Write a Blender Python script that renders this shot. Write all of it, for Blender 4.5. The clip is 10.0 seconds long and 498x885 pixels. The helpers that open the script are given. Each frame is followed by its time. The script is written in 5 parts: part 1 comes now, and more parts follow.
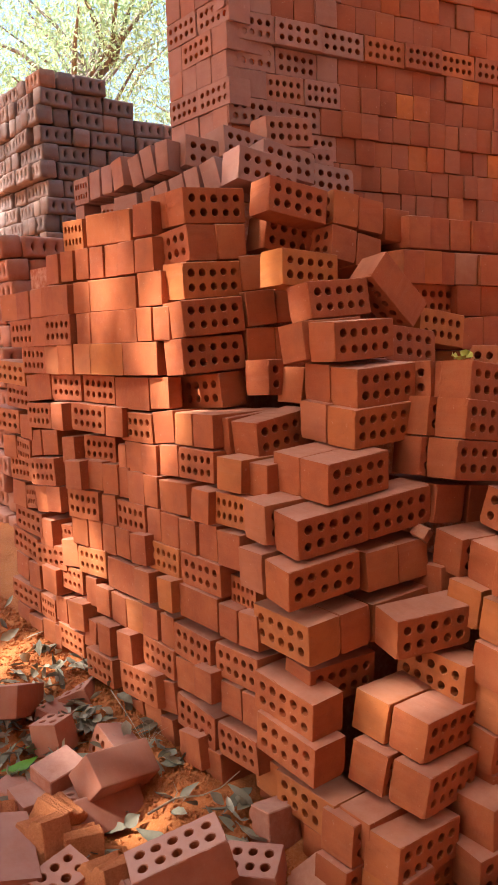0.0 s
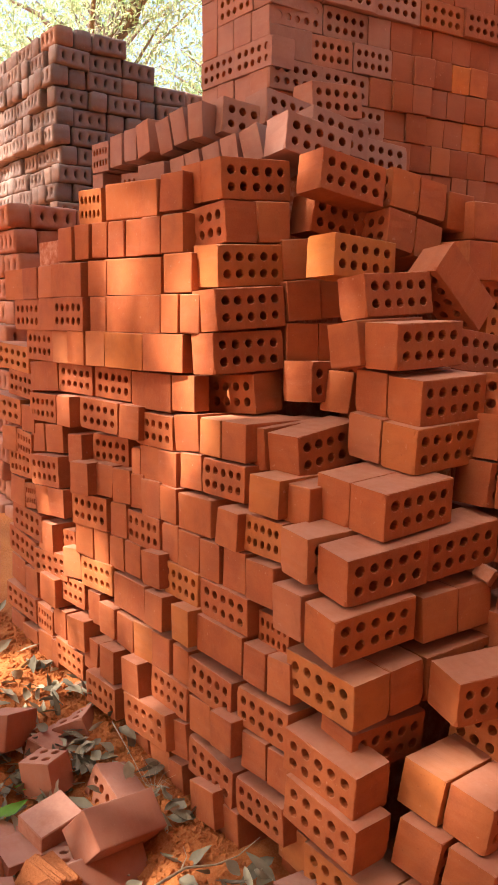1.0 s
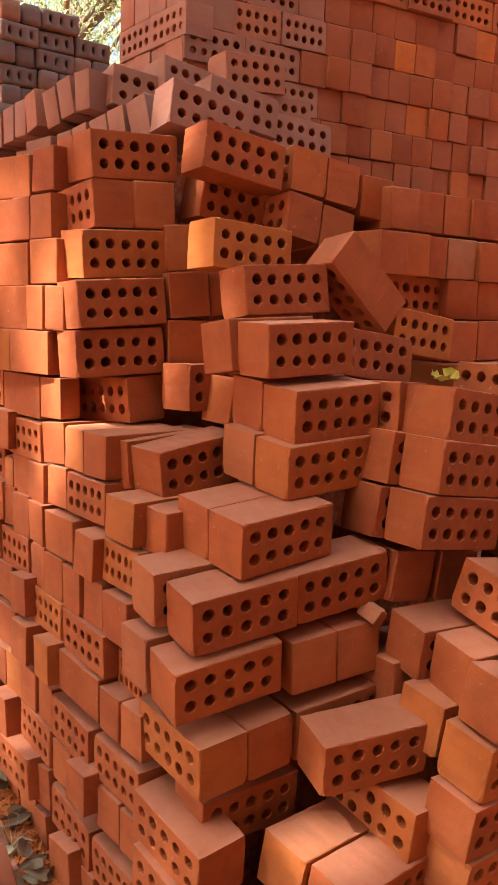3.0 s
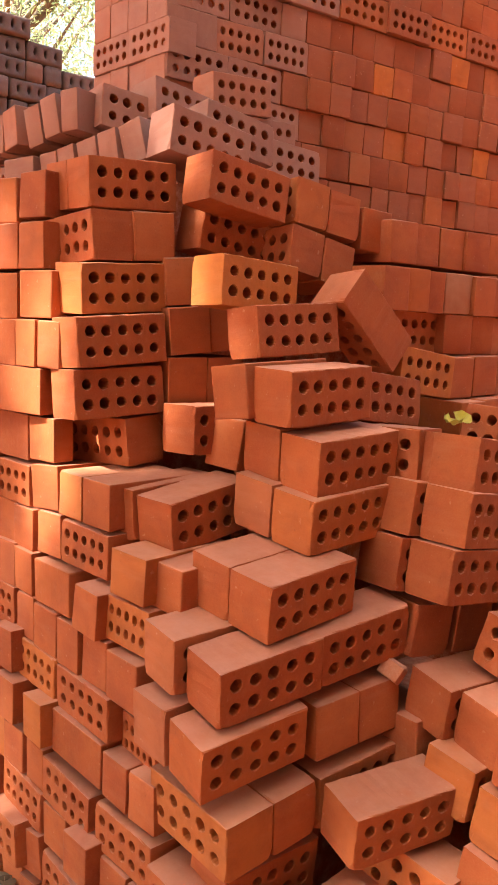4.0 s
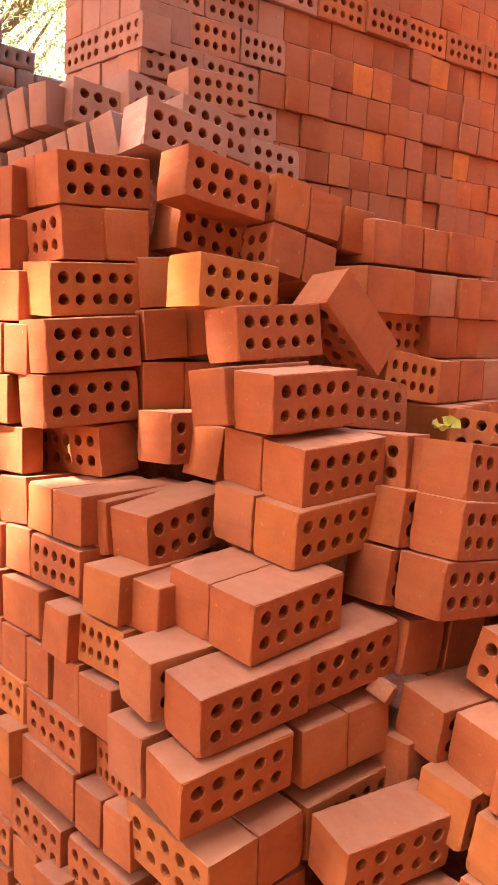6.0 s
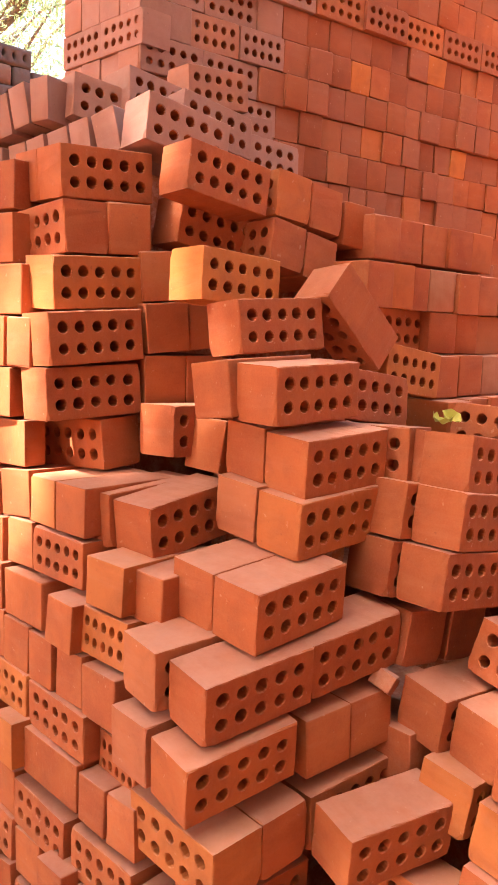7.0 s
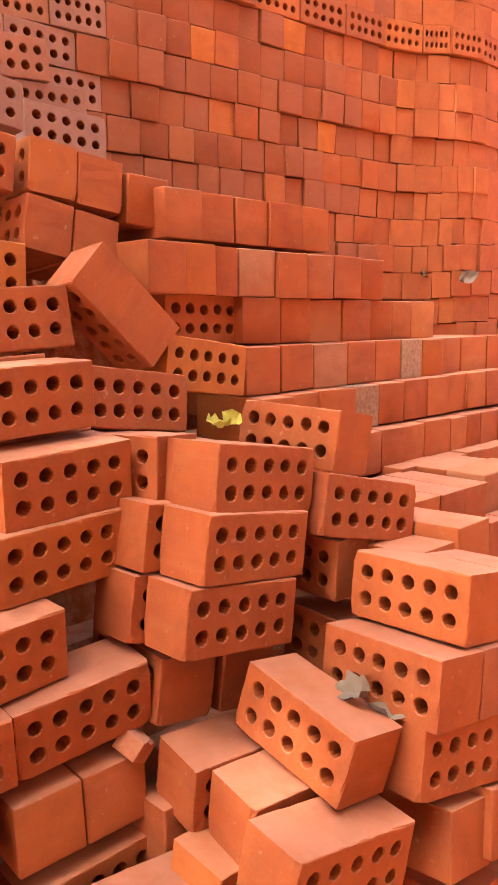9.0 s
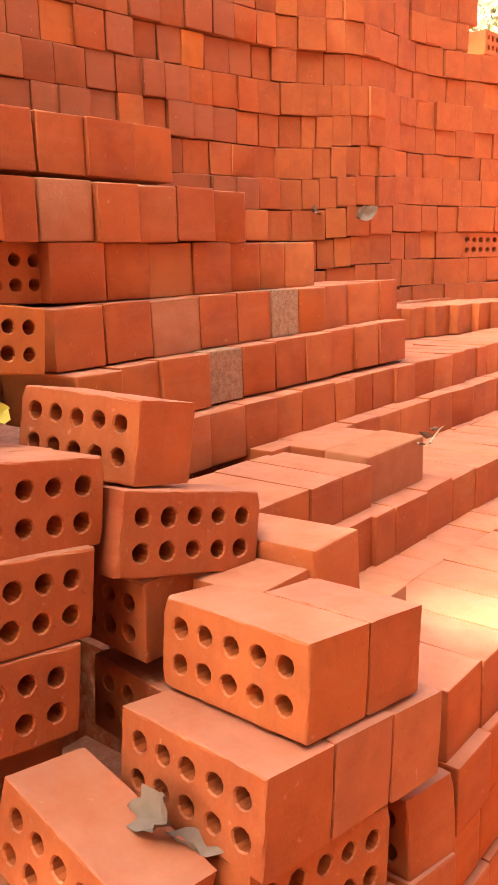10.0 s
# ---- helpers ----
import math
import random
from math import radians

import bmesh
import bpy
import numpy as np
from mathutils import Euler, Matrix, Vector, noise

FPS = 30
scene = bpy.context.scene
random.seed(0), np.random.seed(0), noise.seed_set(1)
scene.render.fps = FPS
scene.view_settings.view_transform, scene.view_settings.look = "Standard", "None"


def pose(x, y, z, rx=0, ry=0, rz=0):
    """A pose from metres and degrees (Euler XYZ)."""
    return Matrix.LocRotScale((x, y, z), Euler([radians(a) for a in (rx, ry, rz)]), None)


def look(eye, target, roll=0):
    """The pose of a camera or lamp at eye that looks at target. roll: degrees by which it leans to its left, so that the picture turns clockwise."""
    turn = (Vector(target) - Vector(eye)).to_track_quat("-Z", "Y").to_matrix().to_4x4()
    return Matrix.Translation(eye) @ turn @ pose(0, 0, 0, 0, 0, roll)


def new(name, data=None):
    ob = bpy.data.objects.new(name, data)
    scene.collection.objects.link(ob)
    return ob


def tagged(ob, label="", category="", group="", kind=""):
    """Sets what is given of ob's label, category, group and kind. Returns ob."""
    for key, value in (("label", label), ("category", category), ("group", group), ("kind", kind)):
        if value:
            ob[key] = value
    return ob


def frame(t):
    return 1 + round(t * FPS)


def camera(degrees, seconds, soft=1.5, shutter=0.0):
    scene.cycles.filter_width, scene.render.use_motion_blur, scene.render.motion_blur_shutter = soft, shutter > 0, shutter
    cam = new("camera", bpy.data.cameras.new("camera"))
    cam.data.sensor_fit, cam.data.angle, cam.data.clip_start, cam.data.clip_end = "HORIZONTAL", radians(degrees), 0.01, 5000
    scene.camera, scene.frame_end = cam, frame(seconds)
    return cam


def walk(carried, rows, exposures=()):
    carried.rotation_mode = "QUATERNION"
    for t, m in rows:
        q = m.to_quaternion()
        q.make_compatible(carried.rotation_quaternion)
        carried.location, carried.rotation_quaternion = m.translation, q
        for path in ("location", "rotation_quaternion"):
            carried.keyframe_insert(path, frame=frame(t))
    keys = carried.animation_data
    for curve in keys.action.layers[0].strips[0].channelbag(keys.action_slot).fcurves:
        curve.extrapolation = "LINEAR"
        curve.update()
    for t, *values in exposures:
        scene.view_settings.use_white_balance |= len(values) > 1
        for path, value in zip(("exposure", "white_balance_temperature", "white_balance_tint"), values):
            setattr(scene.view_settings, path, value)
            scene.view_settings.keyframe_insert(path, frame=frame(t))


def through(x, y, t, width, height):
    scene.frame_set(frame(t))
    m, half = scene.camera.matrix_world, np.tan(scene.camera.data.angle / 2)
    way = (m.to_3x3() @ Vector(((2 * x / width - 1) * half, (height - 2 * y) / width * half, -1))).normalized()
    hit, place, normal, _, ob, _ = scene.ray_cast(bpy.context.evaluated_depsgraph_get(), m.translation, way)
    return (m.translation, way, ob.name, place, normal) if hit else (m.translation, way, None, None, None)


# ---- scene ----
cam = camera(34.2, 10.0, 1.05)
PATH = [
    (0, (0.059, 0.09, 1.4), (0.016, 2.072, 1.136), -1.7),
    (0.5, (0.029, 0.279, 1.401), (-0.023, 2.258, 1.12), -0.7),
    (1, (-0.04, 0.407, 1.44), (-0.081, 2.382, 1.128), 0.9),
    (1.5, (-0.044, 0.471, 1.428), (-0.1, 2.44, 1.085), 2.1),
    (2, (0.021, 0.551, 1.426), (-0.073, 2.518, 1.077), 2.8),
    (2.5, (0.174, 0.632, 1.443), (0.07, 2.598, 1.094), 2.7),
    (3, (0.235, 0.661, 1.456), (0.2, 2.633, 1.125), 1.8),
    (3.2, (0.194, 0.669, 1.481), (0.26, 2.641, 1.158), 2.0),
    (4.3, (0.055, 0.788, 1.527), (0.201, 2.758, 1.211), 3.0),
    (4.5, (0.046, 0.803, 1.504), (0.197, 2.776, 1.213), 3.5),
    (5, (0.062, 0.817, 1.506), (0.204, 2.792, 1.222), 3.3),
    (5.5, (0.086, 0.834, 1.504), (0.251, 2.808, 1.222), 2.7),
    (5.7, (0.081, 0.838, 1.512), (0.259, 2.809, 1.222), 2.6),
    (6.8, (0.071, 0.826, 1.505), (0.261, 2.794, 1.206), 2.3),
    (7, (0.06, 0.828, 1.497), (0.26, 2.796, 1.204), 2.5),
    (7.5, (0.065, 0.834, 1.494), (0.297, 2.799, 1.198), 2.6),
    (8, (0.101, 0.852, 1.499), (0.371, 2.812, 1.206), 1.9),
    (8.5, (0.273, 0.934, 1.493), (0.535, 2.896, 1.212), 0.7),
    (9, (0.482, 1.042, 1.495), (0.742, 3.002, 1.193), -0.1),
    (9.5, (0.607, 1.139, 1.479), (0.945, 3.077, 1.119), -1.4),
    (10, (0.728, 1.393, 1.499), (1.145, 3.301, 1.066), -1.7),
]
EXPOSURES = ((0.0, 2.54, 5950, 7), (0.5, 2.62, 6400, 9), (1.5, 2.58, 6700, 10), (2.5, 2.53, 6700, 10), (4.5, 3.08, 6600, 10), (5.0, 3.02, 6550, 10), (5.5, 3.22, 6450, 10), (7.0, 3.45, 6250, 9), (8.5, 3.74, 6150, 8), (9.0, 3.74, 6750, 10), (9.5, 3.74, 7000, 10), (10.0, 3.66, 7250, 11))
walk(cam, [(t, look(eye, target, roll)) for t, eye, target, roll in PATH], EXPOSURES)

# ---- light ----
SUN_ELEVATION, SUN_FROM = radians(50), radians(204)
world = bpy.data.worlds.new("world")
scene.world = world
world.use_nodes = True
sky = world.node_tree.nodes.new("ShaderNodeTexSky")
sky.sky_type, sky.sun_disc = "NISHITA", False
sky.sun_elevation, sky.sun_rotation = SUN_ELEVATION, radians(90) - SUN_FROM
sky.air_density, sky.dust_density, sky.ozone_density = 1.0, 7.0, 0.6
world.node_tree.nodes["Background"].inputs[1].default_value = 0.085
world.node_tree.links.new(sky.outputs[0], world.node_tree.nodes["Background"].inputs[0])
sun = new("sun", bpy.data.lights.new("sun", "SUN"))
sun.data.energy, sun.data.angle, sun.data.color = 3.3, radians(1.0), (1.0, 0.93, 0.82)
sun.matrix_world = look((0, 0, 0), (-math.cos(SUN_FROM) * math.cos(SUN_ELEVATION), -math.sin(SUN_FROM) * math.cos(SUN_ELEVATION), -math.sin(SUN_ELEVATION)))

# ---- materials ----


class Nodes:
    """A short way to write a node material."""

    def __init__(self, name, roughness=0.9):
        self.material = bpy.data.materials.new(name)
        self.material.use_nodes = True
        self.tree = self.material.node_tree
        self.shader = self.tree.nodes["Principled BSDF"]
        self.shader.inputs["Roughness"].default_value = roughness
        self.shader.inputs["Specular IOR Level"].default_value = 0.25
        self.coords = self.tree.nodes.new("ShaderNodeTexCoord").outputs["Object"]

    def put(self, value, socket):
        if hasattr(value, "is_output"):
            self.tree.links.new(value, socket)
        else:
            socket.default_value = value

    def noise(self, scale, detail=4.0, rough=0.6, offset=None, stretch=None, distortion=0.0):
        where = self.coords
        if offset is not None or stretch is not None:
            mapping = self.tree.nodes.new("ShaderNodeMapping")
            self.put(where, mapping.inputs["Vector"])
            if offset is not None:
                self.put(offset, mapping.inputs["Location"])
            if stretch is not None:
                mapping.inputs["Scale"].default_value = stretch
            where = mapping.outputs[0]
        node = self.tree.nodes.new("ShaderNodeTexNoise")
        self.put(where, node.inputs["Vector"])
        node.inputs["Scale"].default_value, node.inputs["Detail"].default_value, node.inputs["Roughness"].default_value = scale, detail, rough
        node.inputs["Distortion"].default_value = distortion
        return node.outputs["Fac"]

    def ramp(self, value, *stops):
        node = self.tree.nodes.new("ShaderNodeValToRGB")
        self.put(value, node.inputs[0])
        while len(node.color_ramp.elements) < len(stops):
            node.color_ramp.elements.new(0.5)
        for element, (at, colour) in zip(node.color_ramp.elements, stops):
            element.position = at
            element.color = (*colour, 1) if isinstance(colour, tuple) else (colour, colour, colour, 1)
        return node.outputs[0]

    def mix(self, factor, a, b, how="MIX"):
        node = self.tree.nodes.new("ShaderNodeMix")
        node.data_type, node.blend_type = "RGBA", how
        for value, socket in ((factor, node.inputs[0]), (a, node.inputs[6]), (b, node.inputs[7])):
            self.put((*value, 1) if isinstance(value, tuple) and len(value) == 3 else value, socket)
        return node.outputs[2]

    def maths(self, how, a, b=0.0, c=0.0):
        node = self.tree.nodes.new("ShaderNodeMath")
        node.operation = how
        for value, socket in zip((a, b, c), node.inputs):
            self.put(value, socket)
        return node.outputs[0]

    def random(self):
        return self.tree.nodes.new("ShaderNodeObjectInfo").outputs["Random"]

    def island(self):
        return self.tree.nodes.new("ShaderNodeNewGeometry").outputs["Random Per Island"]

    def upward(self):
        split = self.tree.nodes.new("ShaderNodeSeparateXYZ")
        self.put(self.tree.nodes.new("ShaderNodeNewGeometry").outputs["Normal"], split.inputs[0])
        return split.outputs[2]

    def edges(self):
        return self.tree.nodes.new("ShaderNodeNewGeometry").outputs["Pointiness"]

    def spread(self, value):
        """A shift of the pattern that differs from piece to piece."""
        node = self.tree.nodes.new("ShaderNodeCombineXYZ")
        for socket, times in zip(node.inputs, (37.0, 53.0, 71.0)):
            self.put(self.maths("MULTIPLY", value, times), socket)
        return node.outputs[0]

    def finish(self, colour, height=None, strength=0.3, distance=0.002, roughness=None):
        self.put((*colour, 1) if isinstance(colour, tuple) else colour, self.shader.inputs["Base Color"])
        if roughness is not None:
            self.put(roughness, self.shader.inputs["Roughness"])
        if height is not None:
            bump = self.tree.nodes.new("ShaderNodeBump")
            bump.inputs["Strength"].default_value, bump.inputs["Distance"].default_value = strength, distance
            self.put(height, bump.inputs["Height"])
            self.put(bump.outputs[0], self.shader.inputs["Normal"])
        return self.material


def fired_clay(name, tones, dust, per_island=False, dust_sky_share=0.55, all_over=0.0, warm=(0.50, 0.155, 0.045)):
    """Extruded clay: a tone of its own for each brick, blotches from the kiln, fine drag lines, dust on top that also
    stands in for sky light.
    """
    n = Nodes(name, 0.85)
    own = n.island() if per_island else n.random()
    shift = n.spread(own)
    tone = n.ramp(own, *tones)
    blotch = n.noise(9, 3, 0.55, shift, distortion=0.6)
    colour = n.mix(n.ramp(blotch, (0.35, 0.0), (0.72, 0.7)), tone, n.mix(0.55, tone, warm))
    mottle = n.noise(14, 4, 0.62, n.spread(n.maths("ADD", own, 0.19)), distortion=0.4)
    colour = n.mix(n.ramp(mottle, (0.46, 0.0), (0.74, 0.55)), colour, n.mix(0.62, tone, (0.16, 0.04, 0.02)))
    streak = n.noise(85, 3, 0.6, shift, stretch=(1.0, 0.09, 0.5))
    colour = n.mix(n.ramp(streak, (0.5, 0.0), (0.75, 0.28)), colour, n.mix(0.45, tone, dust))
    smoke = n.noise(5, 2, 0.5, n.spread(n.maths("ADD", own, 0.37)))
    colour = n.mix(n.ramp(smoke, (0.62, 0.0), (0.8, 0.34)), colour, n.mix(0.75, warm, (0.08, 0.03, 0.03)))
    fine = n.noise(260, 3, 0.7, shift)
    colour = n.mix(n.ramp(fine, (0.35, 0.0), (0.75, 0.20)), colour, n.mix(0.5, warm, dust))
    speck = n.noise(75, 2, 0.5, shift)
    colour = n.mix(n.ramp(speck, (0.70, 0.0), (0.78, 0.28)), colour, (0.64, 0.38, 0.26))
    pores = n.noise(130, 2, 0.5, n.spread(n.maths("ADD", own, 0.61)))
    colour = n.mix(n.ramp(pores, (0.69, 0.0), (0.76, 0.35)), colour, n.mix(0.7, warm, (0.05, 0.02, 0.02)))
    # Upward faces go pale: settled dust, plus sky light painted into the colour.
    up = n.maths("MULTIPLY", n.ramp(n.upward(), (0.55, 0.0), (0.95, 1.0)), n.ramp(n.noise(14, 4, 0.7, shift), (0.3, dust_sky_share * 0.45), (0.7, dust_sky_share)))
    colour = n.mix(up, colour, dust)
    if all_over:
        colour = n.mix(n.ramp(n.noise(11, 5, 0.65, shift), (0.3, all_over * 0.4), (0.7, all_over)), colour, dust)
    worn = n.maths("MULTIPLY", n.ramp(n.edges(), (0.57, 0.0), (0.68, 1.0)), n.ramp(n.noise(38, 4, 0.7, shift), (0.42, 0.0), (0.66, 0.5)))
    colour = n.mix(worn, colour, (0.66, 0.36, 0.25))
    drag = n.noise(420, 2, 0.5, shift, stretch=(1.0, 0.06, 1.0))
    height = n.maths("ADD", n.maths("MULTIPLY", fine, 0.4), n.maths("ADD", n.maths("MULTIPLY", drag, 0.12), n.maths("MULTIPLY", n.noise(22, 3, 0.5, shift), 0.7)))
    return n.finish(colour, height, 0.3, 0.0022, n.ramp(fine, (0.3, 0.78), (0.8, 0.95)))


RED = ((0.0, (0.315, 0.067, 0.0215)), (0.35, (0.35, 0.079, 0.0235)), (0.7, (0.38, 0.089, 0.0255)), (0.88, (0.405, 0.101, 0.028)), (0.95, (0.46, 0.135, 0.031)), (1.0, (0.37, 0.113, 0.055)))
clay = fired_clay("fired_clay", RED, (0.51, 0.235, 0.16), dust_sky_share=0.68)
FAR = ((0.0, (0.29, 0.067, 0.023)), (0.5, (0.325, 0.077, 0.026)), (0.9, (0.36, 0.089, 0.028)), (1.0, (0.42, 0.12, 0.03)))
clay_pieces = fired_clay("fired_clay_pieces", FAR, (0.51, 0.235, 0.16), True, dust_sky_share=0.68)
OCHRE = ((0.0, (0.45, 0.128, 0.029)), (0.6, (0.49, 0.148, 0.031)), (1.0, (0.52, 0.165, 0.035)))
ochre_clay = fired_clay("ochre_clay", OCHRE, (0.54, 0.27, 0.16), dust_sky_share=0.6, warm=(0.55, 0.18, 0.04))
# Hole walls leave out the pale dust; this also paints in some of their shade.
hole_clay = fired_clay("undusted_shade_clay", RED, (0.34, 0.075, 0.024), dust_sky_share=0.0)
# Browner clay for the tall wall, darkened to carry shade on its left part.
AGED_SHADED = ((0.0, (0.265, 0.068, 0.027)), (0.5, (0.29, 0.075, 0.029)), (0.85, (0.315, 0.083, 0.031)), (1.0, (0.36, 0.103, 0.033)))
aged_shaded_clay = fired_clay("aged_shaded_clay", AGED_SHADED, (0.40, 0.19, 0.13), dust_sky_share=0.7, all_over=0.06, warm=(0.36, 0.10, 0.04))
dusty_clay = fired_clay("dusty_clay", RED, (0.48, 0.25, 0.19), dust_sky_share=0.9, all_over=0.45)
WORN = ((0.0, (0.26, 0.11, 0.08)), (0.5, (0.30, 0.125, 0.09)), (0.85, (0.34, 0.15, 0.11)), (1.0, (0.38, 0.115, 0.05)))
weathered_clay = fired_clay("weathered_clay", WORN, (0.42, 0.27, 0.225), dust_sky_share=0.8, all_over=0.25, warm=(0.36, 0.13, 0.07))
GREY = ((0.0, (0.135, 0.095, 0.085)), (0.5, (0.175, 0.12, 0.105)), (0.9, (0.22, 0.14, 0.11)), (1.0, (0.30, 0.13, 0.075)))
grey_clay = fired_clay("grey_clay", GREY, (0.22, 0.18, 0.165), warm=(0.17, 0.11, 0.09))

n = Nodes("laterite_soil", 0.95)
grit, lumps = n.noise(60, 6, 0.7), n.noise(4, 5, 0.6)
soil = n.finish(n.mix(n.ramp(n.noise(150, 3, 0.6), (0.4, 0.0), (0.75, 0.5)), n.ramp(lumps, (0.3, (0.38, 0.105, 0.028)), (0.7, (0.54, 0.175, 0.045))), (0.58, 0.25, 0.11)), n.maths("ADD", grit, n.maths("MULTIPLY", lumps, 0.5)), 0.8, 0.012)

n = Nodes("rough_clay", 0.95)
crumb = n.noise(120, 5, 0.75)
torn_clay = n.finish(n.ramp(crumb, (0.3, (0.40, 0.12, 0.04)), (0.7, (0.56, 0.20, 0.075))), crumb, 0.9, 0.006)

n = Nodes("lichen_clay", 0.95)
crumb = n.noise(90, 5, 0.8)
mossy_clay = n.finish(n.ramp(crumb, (0.35, (0.29, 0.14, 0.085)), (0.62, (0.43, 0.27, 0.185))), crumb, 0.9, 0.006)

n = Nodes("ash_clay", 0.9)
pale_clay = n.finish(n.ramp(n.noise(18, 5, 0.7), (0.3, (0.36, 0.13, 0.065)), (0.7, (0.42, 0.18, 0.10))), n.noise(150, 4, 0.7), 0.4, 0.003)


def leaf_material(name, low, high, rough=0.6, through=0.0):
    n = Nodes(name, rough)
    tone = n.ramp(n.island(), (0.0, low), (1.0, high))
    n.shader.inputs["Transmission Weight"].default_value = 0.0
    made = n.finish(n.mix(n.ramp(n.noise(40, 3, 0.6), (0.4, 0.0), (0.8, 0.4)), tone, tuple(0.6 * c for c in low)))
    if through:
        glow = n.tree.nodes.new("ShaderNodeBsdfTranslucent")
        n.put(tone, glow.inputs["Color"])
        both = n.tree.nodes.new("ShaderNodeMixShader")
        both.inputs[0].default_value = through
        n.put(n.shader.outputs[0], both.inputs[1])
        n.put(glow.outputs[0], both.inputs[2])
        n.put(both.outputs[0], n.tree.nodes["Material Output"].inputs["Surface"])
    return made


green_leaf = leaf_material("green_leaf", (0.22, 0.31, 0.14), (0.42, 0.50, 0.29), 0.45, 0.55)
dry_leaf = leaf_material("dry_leaf", (0.17, 0.14, 0.095), (0.46, 0.39, 0.27), 0.7)
grey_leaf = leaf_material("grey_leaf", (0.16, 0.115, 0.09), (0.28, 0.21, 0.165), 0.75)
bright_leaf = leaf_material("bright_leaf", (0.40, 0.34, 0.045), (0.56, 0.46, 0.08), 0.5, 0.2)
fresh_leaf = leaf_material("fresh_leaf", (0.10, 0.26, 0.02), (0.20, 0.40, 0.05), 0.4, 0.2)
n = Nodes("dry_straw", 0.8)
straw = n.finish(n.ramp(n.noise(60, 3, 0.6), (0.3, (0.30, 0.20, 0.12)), (0.7, (0.50, 0.38, 0.26))))
n = Nodes("bark", 0.9)
bark = n.finish(n.ramp(n.noise(22, 5, 0.7, stretch=(1, 1, 0.2)), (0.3, (0.09, 0.07, 0.055)), (0.7, (0.22, 0.18, 0.14))), n.noise(30, 5, 0.7, stretch=(1, 1, 0.2)), 0.8, 0.01)

# ---- bricks ----
LONG, THICK, HIGH = 0.215, 0.1015, 0.103
AXIS = radians(38)


def at(u, v, z):
    """From the stack's own axes (u along its front, v into it) to the world."""
    return Vector((u * math.cos(AXIS) - v * math.sin(AXIS), u * math.sin(AXIS) + v * math.cos(AXIS), z))


def placed(u, v, z, turn=0.0, pitch=0.0, roll=0.0):
    return Matrix.Translation(at(u, v, z)) @ Euler((radians(pitch), radians(roll), AXIS + radians(turn))).to_matrix().to_4x4()


def mesh_of(name, bm, *materials):
    me = bpy.data.meshes.new(name)
    bm.to_mesh(me)
    bm.free()
    for material in materials:
        me.materials.append(material)
    return me


def soften(bm, rng, size, chips):
    """Small shifts of the outer corners and a few knocked-off ones."""
    for v in bm.verts:
        v.co += Vector((rng.uniform(-1, 1), rng.uniform(-1, 1), rng.uniform(-1, 1))) * 0.0007
    corners = [Vector((sx * size[0] / 2, sy * size[1] / 2, sz * size[2] / 2)) for sx in (-1, 1) for sy in (-1, 1) for sz in (-1, 1)]
    for c in rng.sample(corners, chips):
        reach = rng.uniform(0.004, 0.010)
        for v in bm.verts:
            d = (v.co - c).length
            if d < reach:
                v.co -= c.normalized() * (reach - d) * rng.uniform(0.5, 0.9)


def plain_brick(seed, chips=2):
    """A solid-looking brick: eased edges, slightly uneven faces. The long side lies along x."""
    rng = random.Random(seed)
    bm = bmesh.new()
    bmesh.ops.create_cube(bm, size=1.0)
    bmesh.ops.scale(bm, vec=(LONG, THICK, HIGH), verts=bm.verts)
    bmesh.ops.bevel(bm, geom=bm.edges[:], offset=rng.uniform(0.0014, 0.0026), segments=2, affect="EDGES", profile=0.6)
    bmesh.ops.inset_individual(bm, faces=[f for f in bm.faces if f.calc_area() > 0.005], thickness=0.005)
    soften(bm, rng, (LONG, THICK, HIGH), chips)
    for f in bm.faces:
        f.smooth = True
    return bm


